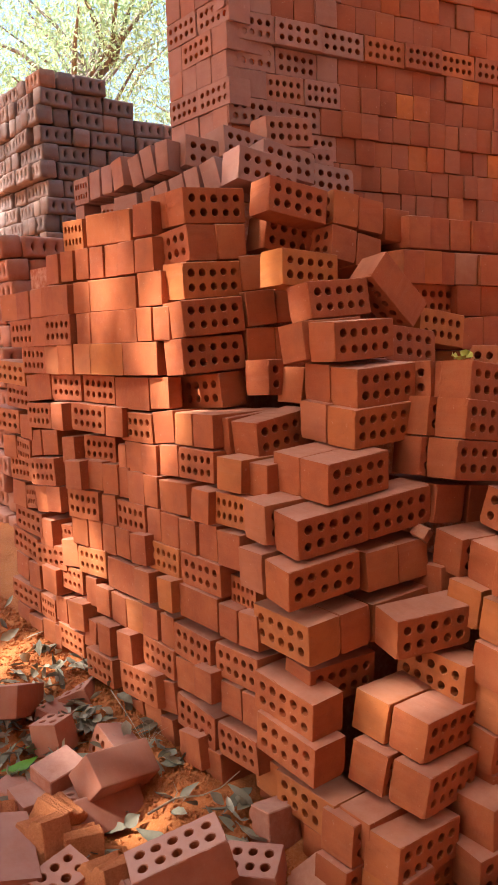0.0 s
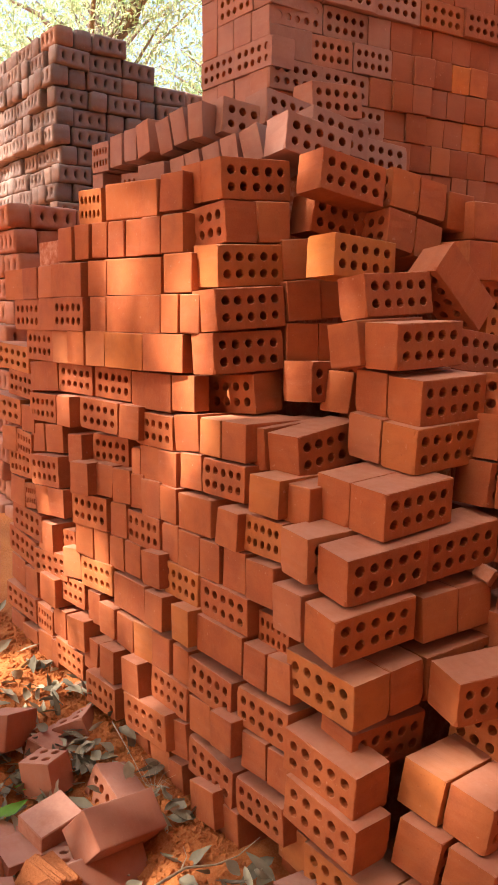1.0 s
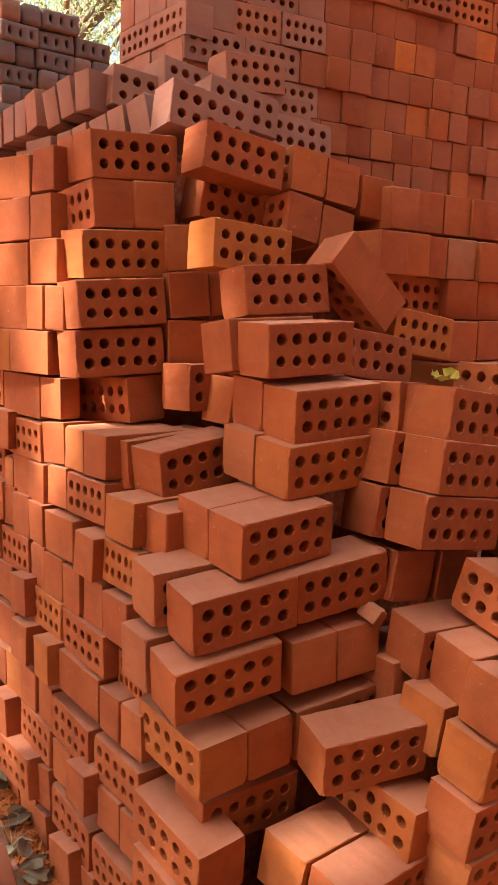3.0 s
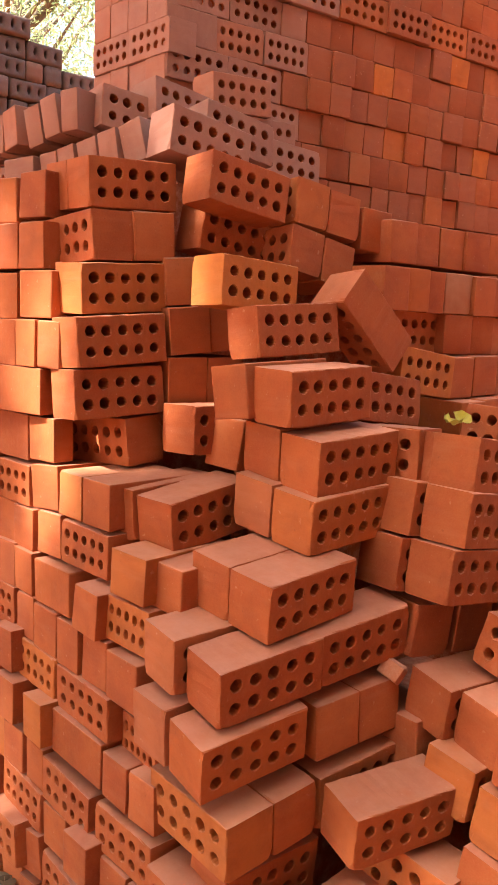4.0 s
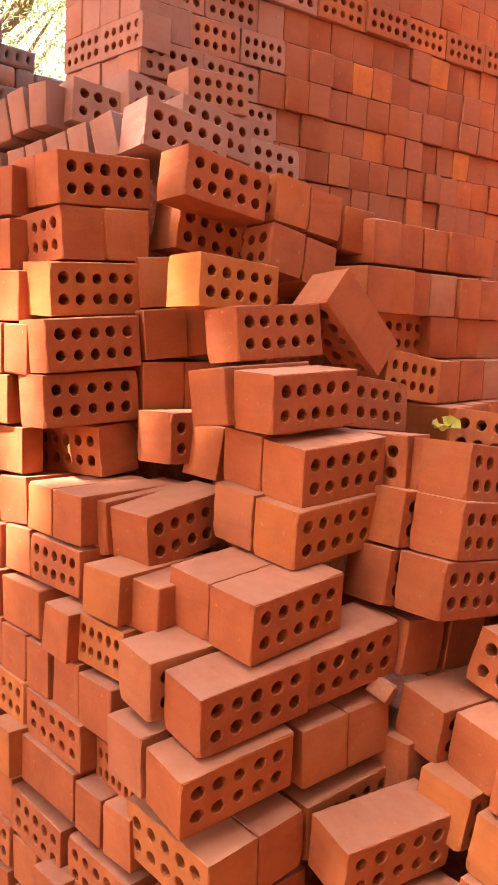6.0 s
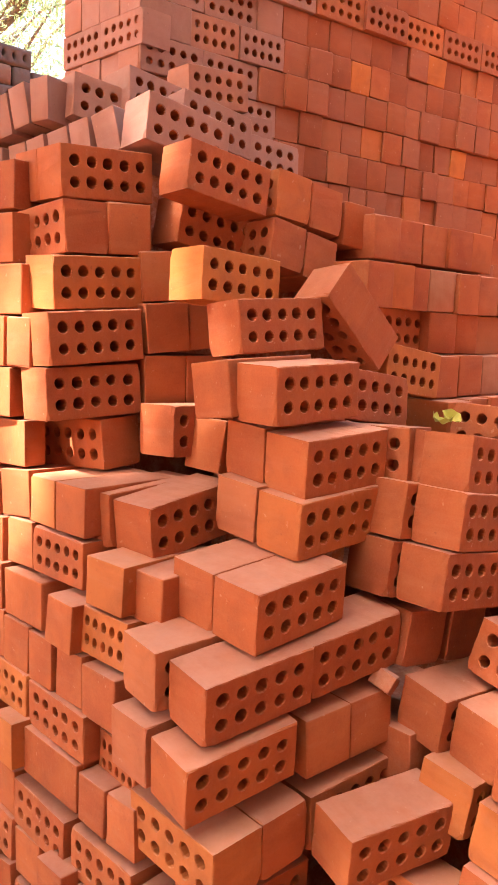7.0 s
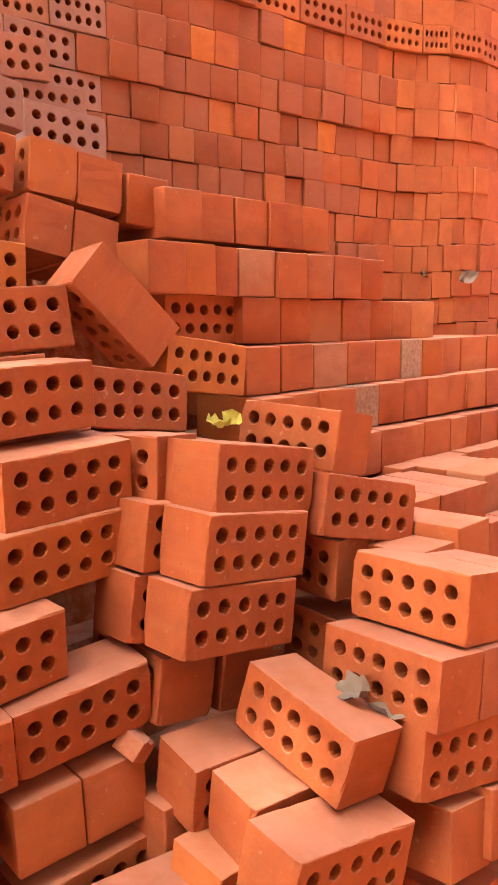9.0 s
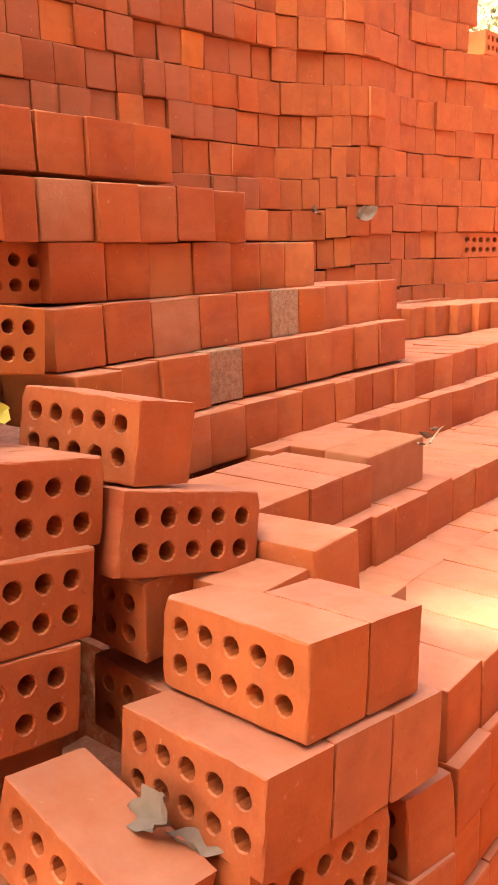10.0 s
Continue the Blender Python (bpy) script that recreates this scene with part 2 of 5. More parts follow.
def holed_brick(seed, chips=2):
    """A brick with two rows of five round holes that run through it from front to back (along y)."""
    rng = random.Random(seed)
    bm = bmesh.new()
    edge, ease = 0.0028, 0.0022
    wide, tall = LONG - 2 * edge, HIGH - 2 * edge
    centres = [((i - 2) * 0.0385 + rng.uniform(-0.0012, 0.0012), (j - 0.5) * 0.041 + rng.uniform(-0.0012, 0.0012)) for j in range(2) for i in range(5)]
    xs = [-wide / 2] + [(i - 1.5) * 0.0385 for i in range(4)] + [wide / 2]
    zs = [-tall / 2, 0.0, tall / 2]
    made = {}

    def vert(x, y, z):
        key = (round(x, 5), round(y, 5), round(z, 5))
        if key not in made:
            made[key] = bm.verts.new((x, y, z))
        return made[key]

    def face(*corners):
        corners = [c for n, c in enumerate(corners) if c is not corners[n - 1]]
        if len(corners) > 2 and bm.faces.get(corners) is None:
            bm.faces.new(corners)

    rings = {}
    for side, y in ((0, -THICK / 2), (1, THICK / 2)):
        for k, (cx, cz) in enumerate(centres):
            i, j = k % 5, k // 5
            x0, x1, z0, z1 = xs[i], xs[i + 1], zs[j], zs[j + 1]
            outer = []
            for a, b in (((x1, z0), (x1, z1)), ((x1, z1), (x0, z1)), ((x0, z1), (x0, z0)), ((x0, z0), (x1, z0))):
                for f in (0.0, 1 / 3, 2 / 3):
                    outer.append(vert(a[0] + (b[0] - a[0]) * f, y, a[1] + (b[1] - a[1]) * f))
            radius = 0.0112 * rng.uniform(0.94, 1.06)
            lip, inner = [], []
            for m in range(12):
                angle = radians(-45 + 30 * m)
                r = radius * rng.uniform(0.95, 1.05)
                lip.append(bm.verts.new((cx + (r + 0.0018) * math.cos(angle), y, cz + (r + 0.0018) * math.sin(angle))))
                inner.append(bm.verts.new((cx + r * math.cos(angle), y * 0.96, cz + r * math.sin(angle))))
            for m in range(12):
                o, p = m, (m + 1) % 12
                one = [outer[o], outer[p], lip[p], lip[o]]
                two = [lip[o], lip[p], inner[p], inner[o]]
                face(*(one if side else one[::-1]))
                face(*(two if side else two[::-1]))
            rings[side, k] = inner
    for k in range(10):
        for m in range(12):
            p = (m + 1) % 12
            face(rings[1, k][m], rings[1, k][p], rings[0, k][p], rings[0, k][m])
    bm.faces.ensure_lookup_table()
    # walls of the holes take the darker undusted clay
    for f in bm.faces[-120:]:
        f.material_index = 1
    loops = {0: [v for v in made.values() if v.co.y < 0], 1: [v for v in made.values() if v.co.y > 0]}
    ring = {}
    for side in (0, 1):
        rim = [v for v in loops[side] if abs(abs(v.co.x) - wide / 2) < 1e-5 or abs(abs(v.co.z) - tall / 2) < 1e-5]
        rim.sort(key=lambda v: math.atan2(v.co.z / tall, v.co.x / wide))
        sign = 1 if side else -1
        ring[side, 0] = rim
        for step, (out, back) in enumerate(((edge * 0.7, ease * 0.3), (edge, ease * 1.2)), 1):
            row = []
            for v in rim:
                ox = math.copysign(out, v.co.x) if abs(abs(v.co.x) - wide / 2) < 1e-5 else 0.0
                oz = math.copysign(out, v.co.z) if abs(abs(v.co.z) - tall / 2) < 1e-5 else 0.0
                if ox and oz:
                    ox, oz = ox * 0.85, oz * 0.85
                row.append(bm.verts.new((v.co.x + ox, sign * (THICK / 2 - back), v.co.z + oz)))
            ring[side, step] = row
        ring[side, 3] = [bm.verts.new((v.co.x, sign * (THICK / 2 - 0.010), v.co.z)) for v in ring[side, 2]]
    count = len(ring[0, 0])
    order = [ring[0, 0], ring[0, 1], ring[0, 2], ring[0, 3], ring[1, 3], ring[1, 2], ring[1, 1], ring[1, 0]]
    for a, b in zip(order, order[1:]):
        for m in range(count):
            p = (m + 1) % count
            face(a[m], a[p], b[p], b[m])
    bmesh.ops.recalc_face_normals(bm, faces=bm.faces)
    outer_verts = [v for row in order for v in row]
    corners = [Vector((sx * LONG / 2, sy * THICK / 2, sz * HIGH / 2)) for sx in (-1, 1) for sy in (-1, 1) for sz in (-1, 1)]
    for v in outer_verts:
        v.co += Vector((rng.uniform(-1, 1), rng.uniform(-1, 1), rng.uniform(-1, 1))) * 0.0006
    for c in rng.sample(corners, chips):
        reach = rng.uniform(0.005, 0.010)
        for v in outer_verts:
            d = (v.co - c).length
            if d < reach:
                v.co -= c.normalized() * (reach - d) * 0.6
    return bm


PLAIN = [mesh_of("brick", plain_brick(10 + k, 1 + k % 3), clay) for k in range(6)]
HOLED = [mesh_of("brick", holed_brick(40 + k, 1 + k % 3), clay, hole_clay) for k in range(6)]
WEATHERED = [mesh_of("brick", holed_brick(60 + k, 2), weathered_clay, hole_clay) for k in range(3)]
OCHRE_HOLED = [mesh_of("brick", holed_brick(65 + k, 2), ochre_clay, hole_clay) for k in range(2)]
AGED_SHADED_HOLED = [mesh_of("brick", holed_brick(68 + k, 2), aged_shaded_clay, hole_clay) for k in range(2)]
OCHRE_PLAIN = mesh_of("brick", plain_brick(98), ochre_clay)
dice = random.Random(7)


def brick(mesh, m, parent=None):
    ob = new("brick", mesh)
    ob.matrix_world = m
    if parent is not None:
        ob.parent = parent
    return ob


def thing(name, label, category, group=""):
    ob = new(name)
    return tagged(ob, label, category, group)


LOOSE = "loose terracotta brick with ten round holes, resting on the broken stack"
GROUP = "loose bricks of the broken stack end"


def tumbled(kind, x, y, z, yaw, pitch, roll, meshes=None, label=LOOSE, group=GROUP):
    """A loose brick. S shows its holed side in front, H its end, h a plain end, F its holes above."""
    turn = Matrix.Translation((x, y, z)) @ Matrix.Rotation(radians(yaw), 4, "Z") @ Matrix.Rotation(radians(pitch), 4, "X") @ Matrix.Rotation(radians(roll), 4, "Y")
    if kind in "Hh":
        turn = turn @ Matrix.Rotation(radians(90), 4, "Z")
    if kind == "F":
        turn = turn @ Matrix.Rotation(radians(90), 4, "X")
    ob = brick(dice.choice(meshes or (PLAIN if kind in "hp" else HOLED)), turn)
    if kind in "hp" and label == LOOSE:
        label = "loose plain-faced terracotta brick wedged in the broken stack"
    return tagged(ob, label, "brick", group)


# ---- ground and core ----
def ground_height(x, y):
    into = -x * math.sin(AXIS) + y * math.cos(AXIS)
    off = 1.25 - x * math.cos(AXIS) - y * math.sin(AXIS)
    bank = 0.159 + 0.075 * min(2.75, max(0.0, into - 1.65)) + 0.2 * min(0.0, max(-0.6, into - 1.65)) + (0.0 if y < 5 else 0.02 * min(20, y - 5)) - 0.085 * min(1.0, max(0.0, off / 0.25))
    near = math.exp(-((x + 0.4) ** 2 + (y - 2.3) ** 2) / 6)
    return bank + 0.03 * noise.noise((x * 1.3, y * 1.3, 0)) + near * 0.022 * noise.noise((x * 7, y * 7, 3)) + near * 0.012 * noise.noise((x * 19, y * 19, 5))


bm = bmesh.new()
marks = [-600, -150, -50, -20, -10] + [-6 + 0.25 * i for i in range(14)] + [-2.4 + 0.04 * i for i in range(100)] + [1.75 + 0.5 * i for i in range(9)] + [8, 14, 25, 60, 200, 600]
marks_y = [-600, -150, -40, -12, -5, -2, -1, 0] + [0.5 + 0.04 * i for i in range(90)] + [4.2 + 0.4 * i for i in range(12)] + [11, 16, 25, 60, 200, 600]
grid = [[bm.verts.new((x, y, ground_height(x, y))) for x in marks] for y in marks_y]
for j in range(len(marks_y) - 1):
    for i in range(len(marks) - 1):
        bm.faces.new((grid[j][i], grid[j][i + 1], grid[j + 1][i + 1], grid[j + 1][i])).smooth = True
tagged(new("ground", mesh_of("ground", bm, soil)), "red laterite soil with grit and brick dust", "ground", kind="structure")


def block(bm, u0, u1, v0, v1, z0, z1):
    """A box in the stack's own axes."""
    low = [bm.verts.new(at(u, v, z0)) for u, v in ((u0, v0), (u1, v0), (u1, v1), (u0, v1))]
    top = [bm.verts.new(at(u, v, z1)) for u, v in ((u0, v0), (u1, v0), (u1, v1), (u0, v1))]
    bm.faces.new(top)
    for i in range(4):
        bm.faces.new((low[i], low[(i + 1) % 4], top[(i + 1) % 4], top[i]))


front_stack = thing("brick_stack", "dry-stacked wall of red ten-hole bricks with a collapsed end", "brick stack")
terraces = thing("brick_stack", "stepped terraces of red bricks laid end-on without mortar", "brick stack")
back_stack = thing("brick_stack", "tall dry-stacked wall of red bricks showing plain ends", "brick stack")


def core(parent, *boxes):
    """The hidden inner mass of a stack, well behind its faces."""
    for u0, u1, v0, v1, z1 in boxes:
        bm = bmesh.new()
        block(bm, u0, u1, v0, v1, 0.0, z1)
        new("core", mesh_of("core", bm, clay)).parent = parent


# The 1.82 to 2.12 box is added only to block a sun leak.
core(front_stack, (1.42, 2.3, 1.60, 3.4, 0.58), (1.46, 2.3, 1.80, 3.4, 0.88), (1.48, 1.98, 2.18, 3.4, 1.70), (1.66, 1.98, 2.4, 3.4, 1.86), (1.98, 2.3, 2.05, 2.7, 1.62), (1.82, 2.12, 1.88, 2.05, 1.30), (2.3, 6, 2.02, 2.7, 1.1), (2.3, 6, 1.28, 2.02, 0.82), (1.95, 2.3, 1.2, 1.8, 0.62))
core(back_stack, (2.2, 6.4, 2.84, 3.0, 2.25), (2.2, 4.6, 2.84, 3.0, 3.2))

# ---- courses ----
def flank(v, z):
    """How far out (u) the long flank stands at a place and height: it leans in above, near its broken end."""
    def share(x):
        return min(1.0, max(0.0, x))
    return 1.285 + 0.08 * share((z - 1.55) / 0.27) * share((2.9 - v) / 0.5) + 0.055 * share((z - 0.7) / 0.4) * share((2.35 - v) / 0.3) + 0.03 * share((1.9 - v) / 0.2) * share((z - 0.9) / 0.2) - 0.045 * share((v - 2.35) / 0.25)


class Heap:
    """Gathers far bricks of a stack into one mesh."""

    def __init__(self):
        self.verts, self.faces = [], []

    def add(self, mesh, m):
        start = len(self.verts)
        self.verts += [m @ v.co for v in mesh.vertices]
        self.faces += [tuple(start + i for i in f.vertices) for f in mesh.polygons]

    def build(self, parent):
        me = bpy.data.meshes.new("far_bricks")
        me.from_pydata(self.verts, [], self.faces)
        me.materials.append(clay_pieces)
        ob = new("far_bricks", me)
        ob.parent = parent
        return tagged(ob, kind="stuff")


def laid(mesh, m, kind, wide, high, parent):
    """Lays one brick of a course: s holed long side, p plain long side, h end, b a broken-off bat."""
    lift = Matrix.Diagonal((1, 1, high / HIGH, 1))
    if kind == "h":
        m = m @ Matrix.Rotation(radians(90), 4, "Z") @ Matrix.Diagonal((1, wide / THICK, 1, 1)) @ lift
    else:
        m = m @ Matrix.Diagonal((wide / LONG, 1, 1, 1)) @ lift
    if kind == "b":
        m = m @ Matrix.Diagonal((1, 0.05 / THICK, 1, 1))
    if isinstance(parent, Heap):
        return parent.add(mesh, m)
    return brick(mesh, m, parent)


def pick(kind):
    return dice.choice(HOLED if kind == "s" else PLAIN)


def side_course(parent, stand, z, lean, joints, kinds, high=0.1, meshes=None):
    """A course facing the stack's left flank, its joints given by v. A capital letter stands proud."""
    for v0, v1, k in zip(joints, joints[1:], kinds):
        mid, wide = (v0 + v1) / 2, abs(v1 - v0) - 0.0015
        top = z + lean * (mid - joints[0])
        u = (stand if stand else flank(mid, top)) + dice.uniform(-0.012, 0.016) * (1.0 if top < 1.1 else 0.35) - (0.030 if k.isupper() else 0)
        k = k.lower()
        deep = LONG if k == "h" else THICK
        follow = 0.0 if stand else -math.degrees(math.atan((flank(v0, top) - flank(v1, top)) / (v0 - v1)))
        m = placed(u + deep / 2, mid, top - high / 2, -90 + follow + dice.uniform(-0.8, 0.8), dice.uniform(-0.8, 0.8), dice.uniform(-0.6, 0.6))
        laid(dice.choice(meshes[k]) if meshes else pick(k), m, k, wide, high - 0.001, parent)


def left_course(z, lean, joints, kinds):
    side_course(front_stack, None, z, lean, joints, kinds)


def lower_flank(v, z):
    """The flank below eye height: battered, each course a little behind the one under it."""
    def share(x):
        return min(1.0, max(0.0, x))
    return 1.272 + 0.048 * share((z - 0.35) / 0.75) + 0.02 * share((z - 0.95) / 0.3) * share((2.35 - v) / 0.3) + 0.03 * share((1.9 - v) / 0.2) * share((z - 0.9) / 0.2) - 0.05 * share((v - 2.35) / 0.25) * share((z - 0.6) / 0.4) - 0.012 * share((v - 2.5) / 0.3)


def flank_row(*bricks, face=lower_flank, meshes=None, parent=None):
    """Bricks of the flank: kind, the ends along v, the height of the top at each end, and the brick's height. ^ stands proud, v lies deep."""
    for kind, v0, v1, z0, z1, high in bricks:
        k, mid, top = kind[0], (v0 + v1) / 2, (z0 + z1) / 2
        u = face(mid, top) + {"^": -0.028, "v": 0.035}.get(kind[-1], 0.0) + dice.uniform(-0.004, 0.004)
        deep = {"h": LONG, "b": 0.05}.get(k, THICK)
        follow = -math.degrees(math.atan((face(v0, top) - face(v1, top)) / (v0 - v1)))
        m = placed(u + deep / 2, mid, top - high / 2, -90 + follow + dice.uniform(-1.6, 1.6), dice.uniform(-1.4, 1.0), math.degrees(math.atan((z0 - z1) / (v0 - v1))))
        laid(dice.choice(meshes) if meshes else pick(k), m, k, v0 - v1 - 0.002, high - 0.001, parent or front_stack)


def front_row(parent, v, z, joints, kinds, bend=0.0, slope=0.0, high=0.1045, special=()):
    """A course facing forward, its joints given by u. special: other meshes by place in the row."""
    for n, (u0, u1, k) in enumerate(zip(joints, joints[1:], kinds)):
        mid, wide = (u0 + u1) / 2, u1 - u0 - 0.0015
        deep = LONG if k == "h" else THICK
        m = placed(mid, v + bend * (mid - 2) + deep / 2 + dice.uniform(-0.006, 0.006), z + slope * (mid - joints[0]) - high / 2, dice.uniform(-1.5, 1.5), dice.uniform(-0.8, 0.8), dice.uniform(-0.7, 0.7))
        laid(dict(special).get(n) or pick(k), m, k, wide, high - 0.001, parent)


# the flank, course by course
left_course(1.788, -0.059, (2.627, 2.526, 2.322, 2.228), "sph")
left_course(1.688, -0.020, (2.719, 2.632, 2.560, 2.493, 2.427, 2.358, 2.274, 2.183), "hhhhhhh")
left_course(1.576, -0.014, (3.130, 2.961, 2.844, 2.738, 2.549, 2.464, 2.222), "hhhphp")
left_course(1.587, -0.115, (2.222, 2.114), "h")
left_course(1.477, -0.013, (3.042, 2.828, 2.711, 2.526, 2.452, 2.215, 2.148, 2.073), "shshphh")
left_course(1.383, -0.006, (2.953, 2.746, 2.635, 2.541, 2.449, 2.278, 2.120), "shhhpp")
flank_row(("s", 3.291, 2.988, 1.331, 1.319, 0.090),)
flank_row(("s", 3.174, 2.960, 1.239, 1.230, 0.090),)
flank_row(("s", 3.383, 3.052, 1.141, 1.137, 0.092), ("h", 3.054, 2.942, 1.121, 1.121, 0.090))
flank_row(("h", 3.236, 3.103, 1.029, 1.037, 0.090), ("s", 3.103, 2.957, 1.035, 1.027, 0.090))
flank_row(("s", 3.182, 2.982, 0.957, 0.965, 0.098),)
flank_row(("h", 3.202, 3.059, 0.853, 0.853, 0.104),)
flank_row(("s", 3.056, 2.956, 0.843, 0.855, 0.090), ("h", 2.956, 2.848, 0.855, 0.867, 0.099), ("h^", 2.776, 2.665, 0.883, 0.893, 0.092))
flank_row(("s", 3.199, 2.930, 0.749, 0.746, 0.097),)
flank_row(("s", 3.264, 3.004, 0.653, 0.633, 0.099),)
flank_row(("h", 3.243, 3.112, 0.543, 0.534, 0.097), ("h", 3.106, 2.985, 0.529, 0.536, 0.101), ("h^", 2.909, 2.782, 0.561, 0.564, 0.099))
flank_row(("s", 3.268, 2.986, 0.431, 0.431, 0.090),)
flank_row(("h", 3.233, 3.097, 0.331, 0.329, 0.091), ("h", 3.098, 2.970, 0.318, 0.322, 0.092), ("h", 2.959, 2.836, 0.332, 0.342, 0.095), ("h", 2.836, 2.785, 0.338, 0.344, 0.103))
flank_row(("p", 2.971, 2.744, 1.274, 1.292, 0.098), ("s", 2.737, 2.537, 1.285, 1.284, 0.090), ("s", 2.535, 2.375, 1.286, 1.282, 0.092), ("p", 2.372, 2.192, 1.279, 1.280, 0.102), ("b", 2.182, 2.080, 1.279, 1.284, 0.094))
flank_row(("s", 2.974, 2.766, 1.171, 1.178, 0.093), ("h^", 2.706, 2.611, 1.188, 1.189, 0.094), ("s^", 2.579, 2.406, 1.194, 1.186, 0.093), ("h^", 2.406, 2.314, 1.186, 1.185, 0.096), ("s", 2.352, 2.166, 1.170, 1.171, 0.093), ("h", 2.167, 2.061, 1.174, 1.186, 0.096), ("h", 2.049, 1.956, 1.183, 1.184, 0.094), ("h", 1.956, 1.862, 1.184, 1.185, 0.094))
flank_row(("h", 2.975, 2.856, 1.060, 1.077, 0.095), ("h", 2.851, 2.721, 1.076, 1.088, 0.091), ("h", 2.688, 2.596, 1.065, 1.073, 0.090), ("sv", 2.601, 2.432, 1.076, 1.078, 0.092), ("h", 2.384, 2.340, 1.064, 1.064, 0.090), ("h", 2.338, 2.231, 1.074, 1.076, 0.099), ("h", 2.228, 2.136, 1.074, 1.077, 0.095), ("h", 2.131, 2.029, 1.080, 1.086, 0.093), ("s", 2.023, 1.854, 1.084, 1.084, 0.090), ("h^", 1.819, 1.721, 1.079, 1.076, 0.090), ("h", 1.745, 1.647, 1.072, 1.070, 0.090))
flank_row(("s^", 2.911, 2.683, 0.971, 0.993, 0.100), ("h^", 2.622, 2.529, 0.994, 0.998, 0.098), ("h", 2.547, 2.465, 0.996, 0.995, 0.097), ("h", 2.463, 2.381, 0.992, 0.995, 0.100), ("h", 2.378, 2.310, 0.986, 0.990, 0.099), ("h", 2.306, 2.208, 0.981, 0.986, 0.102), ("h", 2.205, 2.120, 0.985, 0.986, 0.098), ("p", 2.113, 1.957, 0.978, 0.985, 0.096), ("h^", 1.911, 1.826, 0.985, 0.981, 0.093), ("s", 1.834, 1.702, 0.981, 0.979, 0.090))
flank_row(("h", 2.963, 2.836, 0.733, 0.737, 0.104), ("sv", 2.943, 2.742, 0.708, 0.729, 0.090), ("s", 2.670, 2.472, 0.886, 0.894, 0.102), ("h", 2.472, 2.389, 0.890, 0.893, 0.102), ("s", 2.388, 2.199, 0.882, 0.885, 0.098), ("h", 2.192, 2.106, 0.880, 0.885, 0.099), ("h", 2.103, 2.003, 0.881, 0.883, 0.098), ("h", 1.998, 1.908, 0.880, 0.883, 0.098), ("h", 1.903, 1.806, 0.879, 0.885, 0.099), ("h", 1.804, 1.698, 0.879, 0.882, 0.097))
flank_row(("s", 3.007, 2.740, 0.620, 0.653, 0.090), ("h", 2.768, 2.646, 0.683, 0.701, 0.099), ("h", 2.670, 2.564, 0.788, 0.792, 0.103), ("h", 2.561, 2.480, 0.793, 0.792, 0.101), ("h", 2.477, 2.395, 0.787, 0.790, 0.100), ("h", 2.386, 2.295, 0.790, 0.790, 0.097), ("h^", 2.245, 2.149, 0.795, 0.803, 0.095), ("s", 2.176, 1.993, 0.784, 0.787, 0.091), ("s", 1.987, 1.782, 0.785, 0.787, 0.093), ("sv", 1.786, 1.667, 0.757, 0.758, 0.090))
flank_row(("s", 2.641, 2.442, 0.681, 0.695, 0.096), ("p", 2.435, 2.261, 0.681, 0.681, 0.104), ("h^", 2.210, 2.117, 0.695, 0.697, 0.097), ("h^", 2.065, 1.979, 0.697, 0.701, 0.095), ("p", 1.983, 1.798, 0.694, 0.690, 0.096), ("h", 1.793, 1.711, 0.684, 0.682, 0.094), ("h", 1.706, 1.621, 0.681, 0.686, 0.094))
flank_row(("s", 2.824, 2.630, 0.582, 0.587, 0.090), ("h", 2.614, 2.534, 0.577, 0.581, 0.103), ("h", 2.525, 2.426, 0.562, 0.565, 0.096), ("h", 2.423, 2.321, 0.566, 0.564, 0.103), ("h", 2.318, 2.209, 0.562, 0.571, 0.102), ("h", 2.203, 2.107, 0.573, 0.578, 0.098), ("h", 2.099, 2.020, 0.576, 0.577, 0.098), ("s", 2.017, 1.821, 0.570, 0.567, 0.098), ("s", 1.807, 1.614, 0.568, 0.575, 0.093))
flank_row(("s", 2.975, 2.847, 0.430, 0.428, 0.090), ("h", 2.845, 2.749, 0.459, 0.458, 0.103), ("h^", 2.689, 2.577, 0.477, 0.485, 0.101), ("h", 2.608, 2.527, 0.432, 0.426, 0.104), ("h^", 2.463, 2.372, 0.451, 0.455, 0.101), ("h^", 2.324, 2.225, 0.465, 0.474, 0.099), ("s", 2.205, 2.012, 0.477, 0.478, 0.094), ("h", 2.008, 1.907, 0.464, 0.471, 0.095), ("h^", 1.865, 1.778, 0.493, 0.495, 0.090), ("h", 1.781, 1.687, 0.471, 0.474, 0.090), ("h", 1.682, 1.606, 0.470, 0.472, 0.090))
flank_row(("s", 2.804, 2.610, 0.363, 0.361, 0.091), ("s^", 2.536, 2.354, 0.348, 0.351, 0.099), ("s^", 2.303, 2.061, 0.366, 0.392, 0.102), ("h", 2.091, 2.003, 0.371, 0.385, 0.097), ("s", 2.000, 1.797, 0.363, 0.353, 0.100), ("s", 1.786, 1.601, 0.351, 0.363, 0.092))
flank_row(("h", 2.691, 2.605, 0.234, 0.244, 0.090), ("h", 2.568, 2.419, 0.195, 0.212, 0.090), ("h", 2.329, 2.205, 0.223, 0.254, 0.090), ("h", 2.196, 2.089, 0.255, 0.283, 0.090), ("h", 2.086, 2.012, 0.256, 0.266, 0.101), ("p^", 1.938, 1.832, 0.274, 0.289, 0.094), ("h", 1.867, 1.765, 0.250, 0.260, 0.093))

